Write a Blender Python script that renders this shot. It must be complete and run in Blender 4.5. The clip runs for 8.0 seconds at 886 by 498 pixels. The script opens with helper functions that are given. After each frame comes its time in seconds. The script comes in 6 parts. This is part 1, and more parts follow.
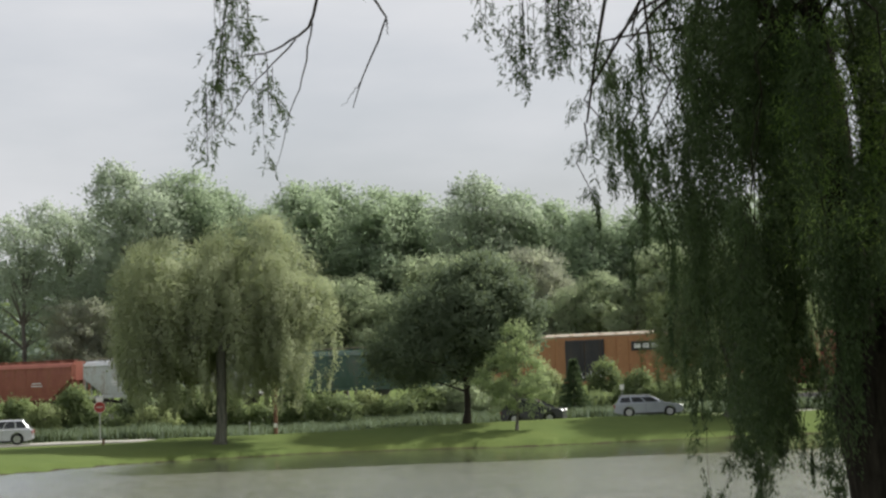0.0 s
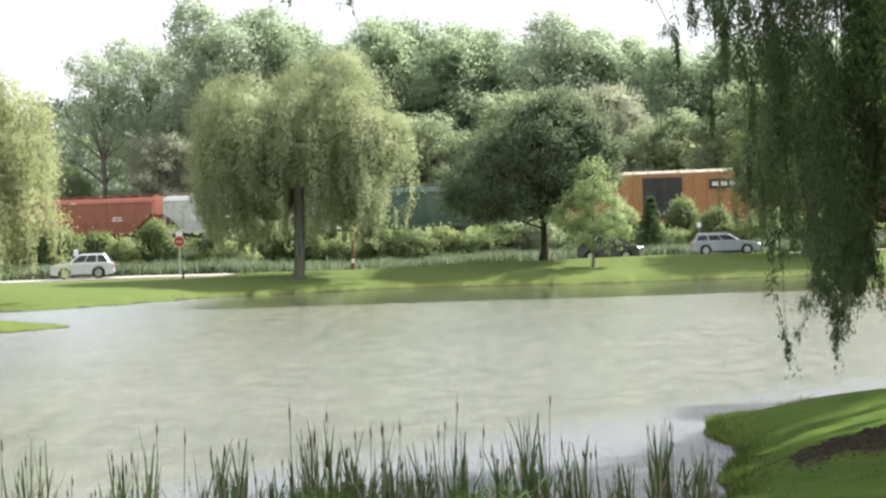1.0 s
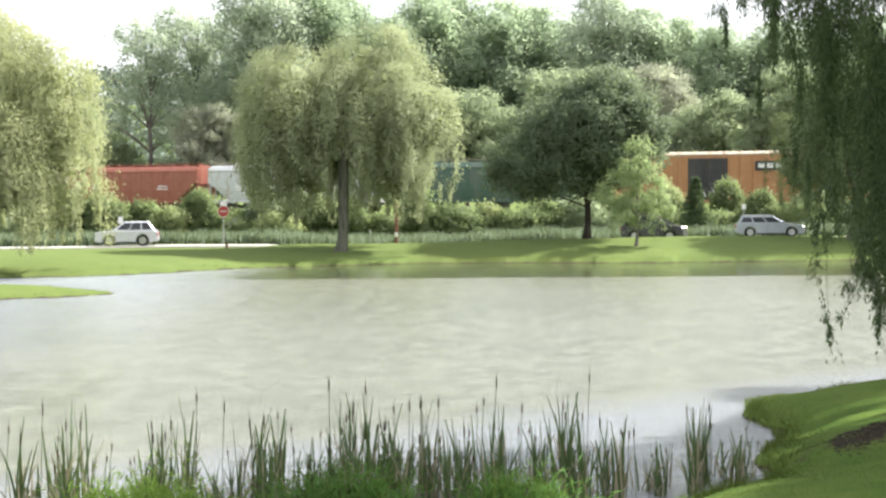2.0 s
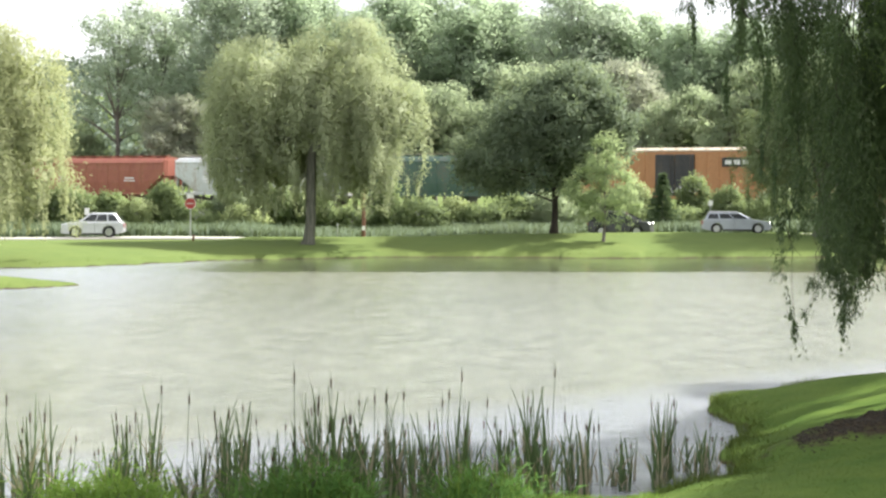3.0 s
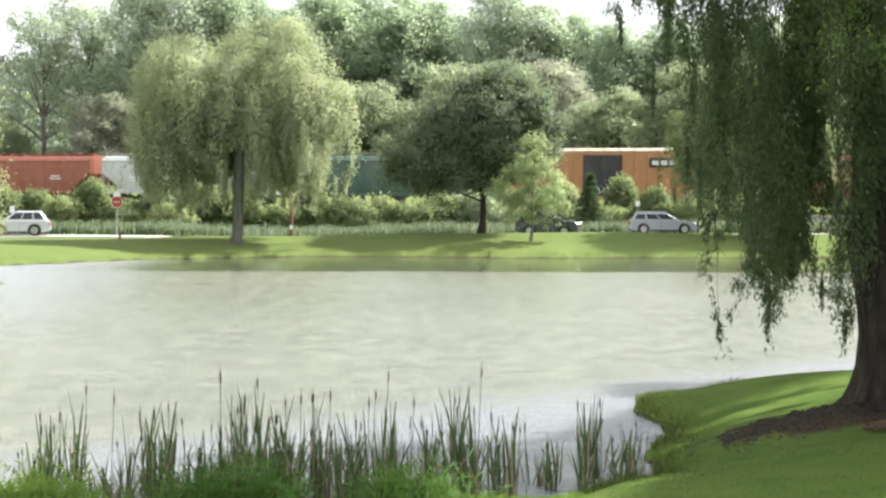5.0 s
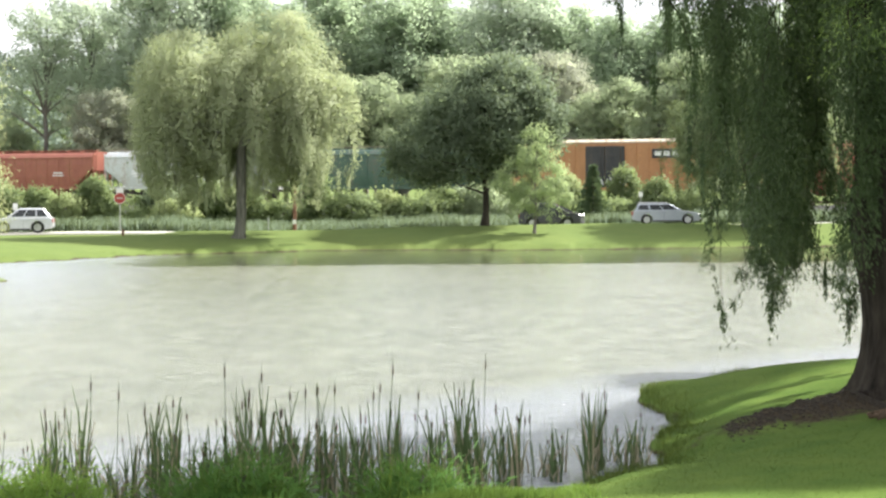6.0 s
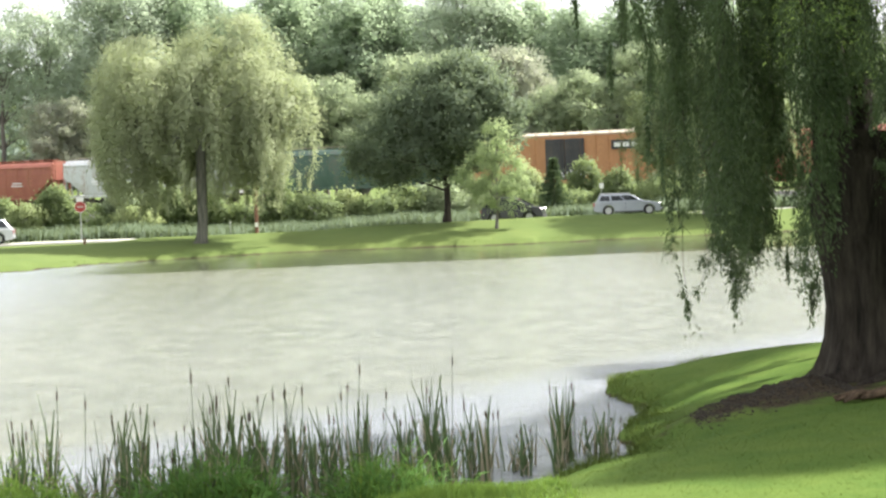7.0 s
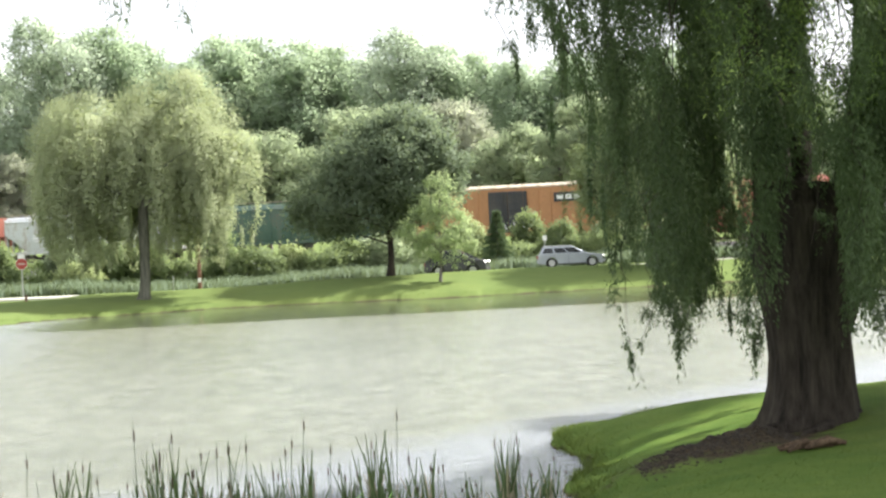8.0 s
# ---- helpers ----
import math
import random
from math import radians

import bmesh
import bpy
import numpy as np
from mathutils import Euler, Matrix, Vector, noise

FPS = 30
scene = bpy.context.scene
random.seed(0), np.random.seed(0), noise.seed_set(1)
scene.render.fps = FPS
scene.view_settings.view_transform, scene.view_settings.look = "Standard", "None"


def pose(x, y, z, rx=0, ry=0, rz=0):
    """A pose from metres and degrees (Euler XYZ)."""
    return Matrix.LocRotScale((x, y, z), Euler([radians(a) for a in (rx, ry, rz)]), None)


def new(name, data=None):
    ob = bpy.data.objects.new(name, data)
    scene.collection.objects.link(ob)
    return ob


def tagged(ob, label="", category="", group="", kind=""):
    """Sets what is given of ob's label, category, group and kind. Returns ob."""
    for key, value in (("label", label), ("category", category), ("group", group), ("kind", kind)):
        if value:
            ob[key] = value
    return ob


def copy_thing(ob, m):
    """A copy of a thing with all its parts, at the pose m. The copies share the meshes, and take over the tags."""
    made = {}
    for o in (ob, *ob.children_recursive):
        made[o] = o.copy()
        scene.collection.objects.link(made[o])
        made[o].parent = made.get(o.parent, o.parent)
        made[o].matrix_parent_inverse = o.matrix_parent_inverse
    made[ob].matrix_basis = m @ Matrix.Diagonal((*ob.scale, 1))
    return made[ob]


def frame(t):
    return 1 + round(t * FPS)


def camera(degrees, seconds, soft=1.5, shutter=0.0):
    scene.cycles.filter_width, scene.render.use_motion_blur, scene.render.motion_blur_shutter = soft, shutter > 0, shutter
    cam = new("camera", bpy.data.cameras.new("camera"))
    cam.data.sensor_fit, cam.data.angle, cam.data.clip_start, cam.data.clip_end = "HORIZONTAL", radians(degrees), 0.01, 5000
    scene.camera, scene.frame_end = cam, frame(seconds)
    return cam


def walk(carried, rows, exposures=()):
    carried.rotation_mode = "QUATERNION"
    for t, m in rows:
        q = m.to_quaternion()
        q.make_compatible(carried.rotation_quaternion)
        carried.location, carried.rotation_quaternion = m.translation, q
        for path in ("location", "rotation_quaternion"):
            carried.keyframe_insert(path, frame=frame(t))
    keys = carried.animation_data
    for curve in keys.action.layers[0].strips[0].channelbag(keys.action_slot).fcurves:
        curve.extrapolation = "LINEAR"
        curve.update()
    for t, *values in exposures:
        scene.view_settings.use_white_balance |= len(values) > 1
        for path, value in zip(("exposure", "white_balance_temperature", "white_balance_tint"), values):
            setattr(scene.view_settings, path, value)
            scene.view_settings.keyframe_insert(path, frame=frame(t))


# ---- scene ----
# One lens, held by hand on the grassy rise of the near bank and swung across the pond.
cam = camera(26.0, 8.0, soft=2.5)
# seconds, then the turn in degrees as pose() takes it
TURNS = [
    (0.0, 93.574, 2.109, -1.523),
    (0.1, 92.918, 1.954, -1.876),
    (0.2, 92.754, 1.823, -1.627),
    (0.3, 92.548, 1.694, -1.338),
    (0.4, 91.566, 1.580, -0.732),
    (0.5, 91.210, 1.488, 0.425),
    (0.6, 90.555, 1.562, 0.833),
    (0.7, 89.694, 1.610, 0.671),
    (0.8, 89.499, 1.672, 0.844),
    (0.9, 89.011, 1.724, 0.800),
    (1.0, 88.775, 1.778, 0.775),
    (1.1, 88.077, 1.546, 0.522),
    (1.2, 87.262, 1.316, 0.305),
    (1.3, 87.314, 1.122, 0.893),
    (1.4, 87.454, 0.897, 0.790),
    (1.5, 87.725, 0.676, 0.799),
    (1.6, 87.642, 0.614, 0.605),
    (1.7, 87.646, 0.549, 0.340),
    (1.8, 87.882, 0.508, 0.623),
    (1.9, 87.966, 0.478, 1.174),
    (2.0, 88.067, 0.466, 2.101),
    (2.2, 87.467, 0.457, 1.810),
    (3.3, 87.980, -0.072, 1.077),
    (3.4, 87.724, -0.296, 1.134),
    (3.5, 87.615, -0.542, 0.683),
    (3.6, 87.530, -0.501, 0.398),
    (3.7, 87.565, -0.442, 0.504),
    (3.8, 87.720, -0.392, 0.436),
    (3.9, 87.713, -0.334, 0.527),
    (4.0, 88.210, -0.279, 0.554),
    (4.1, 88.619, -0.218, 0.556),
    (4.2, 88.612, -0.152, 0.679),
    (4.3, 88.497, -0.104, 0.387),
    (4.4, 87.776, -0.072, -0.261),
    (4.5, 87.488, -0.000, 0.000),
    (4.6, 87.292, -0.043, -0.011),
    (4.7, 87.390, -0.086, -0.027),
    (4.8, 87.321, -0.143, -0.382),
    (4.9, 87.439, -0.205, -0.820),
    (5.0, 87.873, -0.255, -0.992),
    (5.1, 87.962, -0.382, -1.215),
    (5.2, 88.094, -0.531, -1.929),
    (6.3, 87.570, 0.542, -0.684),
    (6.4, 87.692, 0.968, -1.288),
    (6.5, 87.323, 1.413, -1.477),
    (6.6, 87.383, 1.573, -1.658),
    (6.7, 87.743, 1.725, -2.050),
    (6.8, 87.441, 1.896, -1.989),
    (6.9, 87.387, 2.062, -2.059),
    (7.0, 87.558, 2.229, -2.087),
    (7.1, 87.458, 2.425, -2.572),
    (7.2, 87.558, 2.634, -2.743),
    (7.3, 87.887, 2.839, -3.029),
    (7.4, 88.049, 3.039, -3.412),
    (7.5, 88.334, 3.247, -3.606),
    (7.6, 88.472, 3.133, -3.807),
    (7.7, 88.514, 3.039, -3.543),
    (7.8, 88.773, 2.921, -3.824),
    (7.9, 89.148, 2.816, -3.804),
    (8.0, 89.078, 2.712, -3.778)
]


def eye_at(t):
    """The hand drifts a few centimetres while the camera swings."""
    return 0.010 * t, 0.004 * math.sin(t), 5.0 + 0.006 * math.sin(1.7 * t)


walk(cam, [(t, pose(*eye_at(t), rx, ry, rz)) for t, rx, ry, rz in TURNS],
     exposures=[(0.0, -0.10), (0.3, -0.04), (0.6, 0.38), (1.0, 0.92), (1.4, 1.16), (2.2, 1.18), (5.0, 1.20), (7.0, 1.30), (8.0, 1.26)])

# ---- sky and sun ----
SUN_TO = Vector((0.92, 0.38, 0.0)).normalized()
SUN_ELEVATION = radians(50)
world = bpy.data.worlds.new("sky")
scene.world = world
world.use_nodes = True
wn, wl = world.node_tree.nodes, world.node_tree.links
wn.clear()
w_out = wn.new("ShaderNodeOutputWorld")
w_bg = wn.new("ShaderNodeBackground")
w_sky = wn.new("ShaderNodeTexSky")
w_sky.sky_type = "NISHITA"
w_sky.sun_disc = False
w_sky.sun_elevation = SUN_ELEVATION
w_sky.sun_rotation = math.atan2(SUN_TO.x, SUN_TO.y)
w_sky.dust_density = 3.0
w_sky.air_density = 1.0
w_tc = wn.new("ShaderNodeTexCoord")
w_map = wn.new("ShaderNodeMapping")
w_map.inputs["Scale"].default_value = (1.0, 1.0, 3.2)
w_noise = wn.new("ShaderNodeTexNoise")
w_noise.inputs["Scale"].default_value = 2.6
w_noise.inputs["Detail"].default_value = 6
w_ramp = wn.new("ShaderNodeMapRange")
w_ramp.inputs["From Min"].default_value = 0.30
w_ramp.inputs["From Max"].default_value = 0.62
w_ramp.inputs["To Min"].default_value = 0.40
w_ramp.inputs["To Max"].default_value = 0.92
w_mix = wn.new("ShaderNodeMix")
w_mix.data_type = "RGBA"
w_mix.inputs["B"].default_value = (8.4, 8.5, 8.8, 1)
wl.new(w_tc.outputs["Generated"], w_map.inputs["Vector"])
wl.new(w_map.outputs["Vector"], w_noise.inputs["Vector"])
wl.new(w_noise.outputs["Fac"], w_ramp.inputs["Value"])
wl.new(w_ramp.outputs["Result"], w_mix.inputs["Factor"])
wl.new(w_sky.outputs["Color"], w_mix.inputs["A"])
wl.new(w_mix.outputs["Result"], w_bg.inputs["Color"])
wl.new(w_bg.outputs["Background"], w_out.inputs["Surface"])
w_bg.inputs["Strength"].default_value = 0.098

sun_data = bpy.data.lights.new("sun", "SUN")
sun_data.energy = 5.0
sun_data.angle = radians(2.0)
sun_data.color = (1.0, 0.97, 0.92)
sun = new("sun", sun_data)
sun_from = SUN_TO * math.cos(SUN_ELEVATION) + Vector((0, 0, math.sin(SUN_ELEVATION)))
sun.rotation_euler = (-sun_from).to_track_quat("-Z", "Y").to_euler()


# ---- materials ----
def nodes_of(name):
    m = bpy.data.materials.new(name)
    m.use_nodes = True
    nt = m.node_tree
    return m, nt, nt.nodes["Principled BSDF"], nt.nodes["Material Output"]


def noise_node(nt, scale, detail=4, rough=0.55, stretch=None, space="Object"):
    tc = nt.nodes.new("ShaderNodeTexCoord")
    n = nt.nodes.new("ShaderNodeTexNoise")
    n.inputs["Scale"].default_value = scale
    n.inputs["Detail"].default_value = detail
    n.inputs["Roughness"].default_value = rough
    out = tc.outputs[space]
    if stretch:
        mp = nt.nodes.new("ShaderNodeMapping")
        mp.inputs["Scale"].default_value = stretch
        nt.links.new(out, mp.inputs["Vector"])
        out = mp.outputs["Vector"]
    nt.links.new(out, n.inputs["Vector"])
    return n


def ramp_node(nt, fac, stops):
    r = nt.nodes.new("ShaderNodeValToRGB")
    el = r.color_ramp.elements
    while len(el) < len(stops):
        el.new(0.5)
    for e, (p, c) in zip(el, stops):
        e.position, e.color = p, (*c, 1)
    nt.links.new(fac, r.inputs["Fac"])
    return r.outputs["Color"]


def mix_node(nt, fac, a, b, mode="MIX"):
    m = nt.nodes.new("ShaderNodeMix")
    m.data_type = "RGBA"
    m.blend_type = mode
    if isinstance(fac, float):
        m.inputs["Factor"].default_value = fac
    else:
        nt.links.new(fac, m.inputs["Factor"])
    for key, v in (("A", a), ("B", b)):
        if isinstance(v, tuple):
            m.inputs[key].default_value = (*v, 1)
        else:
            nt.links.new(v, m.inputs[key])
    return m.outputs["Result"]


def range_node(nt, value, a, b, c=0.0, d=1.0):
    r = nt.nodes.new("ShaderNodeMapRange")
    for key, v in (("From Min", a), ("From Max", b), ("To Min", c), ("To Max", d)):
        r.inputs[key].default_value = v
    nt.links.new(value, r.inputs["Value"])
    return r.outputs["Result"]


def bump_node(nt, height, strength, distance, target):
    b = nt.nodes.new("ShaderNodeBump")
    b.inputs["Strength"].default_value = strength
    b.inputs["Distance"].default_value = distance
    nt.links.new(height, b.inputs["Height"])
    nt.links.new(b.outputs["Normal"], target.inputs["Normal"])
    return b


def leaf_material(name, dark, light, glow=0.35, patch=0.5, rough=0.55, warm_by=0.3, low=0.75):
    """Leaves: colour varies from leaf to leaf and from bough to bough; light passes through them."""
    m, nt, bsdf, out = nodes_of(name)
    geo = nt.nodes.new("ShaderNodeNewGeometry")
    n = noise_node(nt, patch, 3)
    each = ramp_node(nt, geo.outputs["Random Per Island"], [(0.0, dark), (1.0, light)])
    mean = tuple((a + b) / 2 for a, b in zip(dark, light))
    big = ramp_node(nt, n.outputs["Fac"], [(0.3, tuple(c * low for c in mean)), (0.7, tuple(min(1, c * 1.3) for c in light))])
    colour = mix_node(nt, 0.45, each, big)
    nt.links.new(colour, bsdf.inputs["Base Color"])
    bsdf.inputs["Roughness"].default_value = rough
    bsdf.inputs["Specular IOR Level"].default_value = 0.12
    tr = nt.nodes.new("ShaderNodeBsdfTranslucent")
    warm = mix_node(nt, warm_by, colour, (0.32, 0.38, 0.09))
    nt.links.new(warm, tr.inputs["Color"])
    mx = nt.nodes.new("ShaderNodeMixShader")
    mx.inputs["Fac"].default_value = glow
    nt.links.new(bsdf.outputs["BSDF"], mx.inputs[1])
    nt.links.new(tr.outputs["BSDF"], mx.inputs[2])
    nt.links.new(mx.outputs["Shader"], out.inputs["Surface"])
    return m


def bark_material(name, dark, light, scale=6.0):
    m, nt, bsdf, out = nodes_of(name)
    n = noise_node(nt, scale, 8, 0.7, (1, 1, 0.18))
    n2 = noise_node(nt, scale * 0.15, 3)
    c = ramp_node(nt, n.outputs["Fac"], [(0.35, dark), (0.65, light)])
    c = mix_node(nt, range_node(nt, n2.outputs["Fac"], 0.5, 0.8, 0.0, 0.6), c, tuple(0.6 * a + 0.5 * b for a, b in zip(dark, light)))
    nt.links.new(c, bsdf.inputs["Base Color"])
    bsdf.inputs["Roughness"].default_value = 0.95
    bsdf.inputs["Specular IOR Level"].default_value = 0.1
    bump_node(nt, n.outputs["Fac"], 1.0, 0.12, bsdf)
    return m


def paint_material(name, colour, rough=0.5, metal=0.0, wear=0.25, rust=None, scale=1.2, streak=True):
    """Painted or bare metal with dirt and faded patches; rust: a second colour that comes through."""
    m, nt, bsdf, out = nodes_of(name)
    n = noise_node(nt, scale, 6, 0.65, (1, 1, 0.35) if streak else None)
    n2 = noise_node(nt, scale * 7, 4)
    low = tuple(c * (1 - wear) for c in colour)
    high = tuple(min(1, c * (1 + wear * 0.5)) for c in colour)
    c = ramp_node(nt, n.outputs["Fac"], [(0.3, low), (0.7, high)])
    if rust:
        both = nt.nodes.new("ShaderNodeMath")
        both.operation = "MULTIPLY"
        nt.links.new(n.outputs["Fac"], both.inputs[0])
        nt.links.new(n2.outputs["Fac"], both.inputs[1])
        c = mix_node(nt, range_node(nt, both.outputs["Value"], 0.24, 0.40), c, rust)
    nt.links.new(c, bsdf.inputs["Base Color"])
    bsdf.inputs["Metallic"].default_value = metal
    nt.links.new(range_node(nt, n2.outputs["Fac"], 0.2, 0.8, rough * 0.85, min(1, rough * 1.2)), bsdf.inputs["Roughness"])
    bump_node(nt, n2.outputs["Fac"], 0.08, 0.02, bsdf)
    return m


def plain_material(name, colour, rough=0.5, metal=0.0, emit=None, power=0.0):
    m, nt, bsdf, out = nodes_of(name)
    bsdf.inputs["Base Color"].default_value = (*colour, 1)
    bsdf.inputs["Roughness"].default_value = rough
    bsdf.inputs["Metallic"].default_value = metal
    if emit:
        bsdf.inputs["Emission Color"].default_value = (*emit, 1)
        bsdf.inputs["Emission Strength"].default_value = power
    return m


def ground_material():
    """Mown lawn with worn, yellowed and bare patches; trodden soil round the foot of the great willow."""
    m, nt, bsdf, out = nodes_of("lawn")
    fine = noise_node(nt, 9.0, 6, 0.7)
    mid = noise_node(nt, 0.9, 5, 0.6)
    big = noise_node(nt, 0.13, 4, 0.6)
    c = ramp_node(nt, fine.outputs["Fac"], [(0.25, (0.050, 0.094, 0.018)), (0.75, (0.097, 0.146, 0.033))])
    c2 = ramp_node(nt, mid.outputs["Fac"], [(0.3, (0.045, 0.090, 0.018)), (0.7, (0.118, 0.160, 0.037))])
    c = mix_node(nt, 0.5, c, c2)
    # the lawn turns paler and yellower towards the far bank
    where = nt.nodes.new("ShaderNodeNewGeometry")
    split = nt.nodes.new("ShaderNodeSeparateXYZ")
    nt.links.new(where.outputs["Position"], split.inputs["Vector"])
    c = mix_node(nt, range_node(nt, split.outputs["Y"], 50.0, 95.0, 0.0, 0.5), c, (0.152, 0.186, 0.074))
    c = mix_node(nt, range_node(nt, big.outputs["Fac"], 0.45, 0.75, 0.0, 0.3), c, (0.15, 0.165, 0.05))
    # bare soil: an uneven oval at the willow's foot, running down towards the water
    tc = nt.nodes.new("ShaderNodeTexCoord")
    mp = nt.nodes.new("ShaderNodeMapping")
    mp.vector_type = "TEXTURE"
    mp.inputs["Location"].default_value = (7.25, 33.7, 0.9)
    mp.inputs["Rotation"].default_value = (0, 0, radians(36))
    mp.inputs["Scale"].default_value = (3.0, 1.4, 6.0)
    nt.links.new(tc.outputs["Object"], mp.inputs["Vector"])
    ln = nt.nodes.new("ShaderNodeVectorMath")
    ln.operation = "LENGTH"
    nt.links.new(mp.outputs["Vector"], ln.inputs[0])
    add = nt.nodes.new("ShaderNodeMath")
    add.operation = "MULTIPLY_ADD"
    add.inputs[1].default_value = 2.0
    nt.links.new(noise_node(nt, 1.7, 6, 0.7).outputs["Fac"], add.inputs[0])
    nt.links.new(ln.outputs["Value"], add.inputs[2])
    soil = ramp_node(nt, fine.outputs["Fac"], [(0.3, (0.028, 0.022, 0.014)), (0.7, (0.085, 0.067, 0.043))])
    c = mix_node(nt, range_node(nt, add.outputs["Value"], 1.95, 1.6), c, soil)
    # wet earth at the bank's cut; its dark tone carries the undercut's shade
    geo = nt.nodes.new("ShaderNodeNewGeometry")
    xyz = nt.nodes.new("ShaderNodeSeparateXYZ")
    nt.links.new(geo.outputs["Position"], xyz.inputs["Vector"])
    lip = nt.nodes.new("ShaderNodeMath")
    lip.operation = "MULTIPLY_ADD"
    lip.inputs[1].default_value = 0.25
    nt.links.new(mid.outputs["Fac"], lip.inputs[0])
    nt.links.new(xyz.outputs["Z"], lip.inputs[2])
    c = mix_node(nt, range_node(nt, lip.outputs["Value"], 0.20, 0.14), c, soil)
    nt.links.new(c, bsdf.inputs["Base Color"])
    bsdf.inputs["Roughness"].default_value = 0.95
    bsdf.inputs["Specular IOR Level"].default_value = 0.03
    bump_node(nt, fine.outputs["Fac"], 0.35, 0.05, bsdf)
    return m


def water_material():
    """Silty pond water ruffled by the wind, with smoother lanes."""
    m, nt, bsdf, out = nodes_of("pond_water")
    lanes = noise_node(nt, 0.055, 4, 0.6, (1, 1.3, 1))
    rip = noise_node(nt, 3.2, 5, 0.65, (0.8, 1.1, 1))
    swell = noise_node(nt, 0.9, 3, 0.5, (0.75, 1.0, 1))
    c = ramp_node(nt, lanes.outputs["Fac"], [(0.3, (0.112, 0.12, 0.088)), (0.7, (0.155, 0.16, 0.122))])
    # pale mottles: the wind ripples' whitish sheen put into the silty colour
    mottle = noise_node(nt, 1.1, 6, 0.7, (1.0, 0.42, 1))
    c = mix_node(nt, range_node(nt, mottle.outputs["Fac"], 0.42, 0.64, 0.0, 0.6), c, (0.225, 0.228, 0.178))
    nt.links.new(c, bsdf.inputs["Base Color"])
    bsdf.inputs["IOR"].default_value = 1.55
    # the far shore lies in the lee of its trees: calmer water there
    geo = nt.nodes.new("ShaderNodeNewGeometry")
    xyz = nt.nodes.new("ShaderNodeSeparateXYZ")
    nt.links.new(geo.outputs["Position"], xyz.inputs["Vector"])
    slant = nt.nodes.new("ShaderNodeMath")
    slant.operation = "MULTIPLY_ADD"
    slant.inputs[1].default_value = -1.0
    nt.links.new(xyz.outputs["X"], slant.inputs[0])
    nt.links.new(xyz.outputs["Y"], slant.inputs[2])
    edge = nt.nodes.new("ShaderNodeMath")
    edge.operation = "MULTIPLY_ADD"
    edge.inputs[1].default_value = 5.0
    nt.links.new(mottle.outputs["Fac"], edge.inputs[0])
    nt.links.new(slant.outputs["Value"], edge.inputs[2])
    # near water: the sky's bluish reflection put into the base colour
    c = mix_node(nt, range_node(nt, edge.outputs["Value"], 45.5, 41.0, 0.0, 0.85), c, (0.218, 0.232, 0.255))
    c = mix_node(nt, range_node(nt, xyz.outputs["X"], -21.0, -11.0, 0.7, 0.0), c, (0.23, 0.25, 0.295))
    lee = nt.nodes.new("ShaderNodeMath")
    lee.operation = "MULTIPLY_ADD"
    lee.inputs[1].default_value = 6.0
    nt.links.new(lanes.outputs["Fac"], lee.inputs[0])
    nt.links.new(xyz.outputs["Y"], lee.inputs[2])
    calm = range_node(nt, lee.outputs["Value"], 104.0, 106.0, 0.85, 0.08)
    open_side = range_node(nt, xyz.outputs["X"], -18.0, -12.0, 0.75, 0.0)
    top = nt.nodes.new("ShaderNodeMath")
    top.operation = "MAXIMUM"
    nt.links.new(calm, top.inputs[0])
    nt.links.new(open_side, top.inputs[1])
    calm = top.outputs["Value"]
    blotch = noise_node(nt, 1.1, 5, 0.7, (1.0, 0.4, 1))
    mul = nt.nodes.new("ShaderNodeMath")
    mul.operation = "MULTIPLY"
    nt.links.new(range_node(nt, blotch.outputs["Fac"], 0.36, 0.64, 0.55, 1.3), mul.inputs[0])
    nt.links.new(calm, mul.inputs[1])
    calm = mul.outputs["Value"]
    sheen = nt.nodes.new("ShaderNodeMath")
    sheen.operation = "MULTIPLY"
    nt.links.new(range_node(nt, calm, 0.06, 0.85, 0.10, 0.22), sheen.inputs[0])
    nt.links.new(range_node(nt, xyz.outputs["Y"], 54.0, 42.0, 1.0, 0.9), sheen.inputs[1])
    nt.links.new(sheen.outputs["Value"], bsdf.inputs["Roughness"])
    b1 = bump_node(nt, rip.outputs["Fac"], 0.55, 0.10, bsdf)
    nt.links.new(calm, b1.inputs["Strength"])
    # dark reflection band along the far shore, put into the base colour
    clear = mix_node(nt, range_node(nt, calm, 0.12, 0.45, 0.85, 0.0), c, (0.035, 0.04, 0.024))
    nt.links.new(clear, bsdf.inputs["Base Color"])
    b2 = nt.nodes.new("ShaderNodeBump")
    b2.inputs["Strength"].default_value = 0.5
    b2.inputs["Distance"].default_value = 0.25
    nt.links.new(swell.outputs["Fac"], b2.inputs["Height"])
    nt.links.new(range_node(nt, calm, 0.0, 1.0, 0.0, 0.22), b2.inputs["Strength"])
    nt.links.new(b2.outputs["Normal"], b1.inputs["Normal"])
    # short steep wavelets in the shallows of the near bank
    short = noise_node(nt, 2.6, 4, 0.65, (0.75, 1.5, 1))
    b3 = nt.nodes.new("ShaderNodeBump")
    b3.inputs["Distance"].default_value = 0.30
    nt.links.new(short.outputs["Fac"], b3.inputs["Height"])
    nt.links.new(range_node(nt, edge.outputs["Value"], 46.0, 40.0, 0.0, 0.5), b3.inputs["Strength"])
    nt.links.new(b3.outputs["Normal"], b2.inputs["Normal"])
    return m


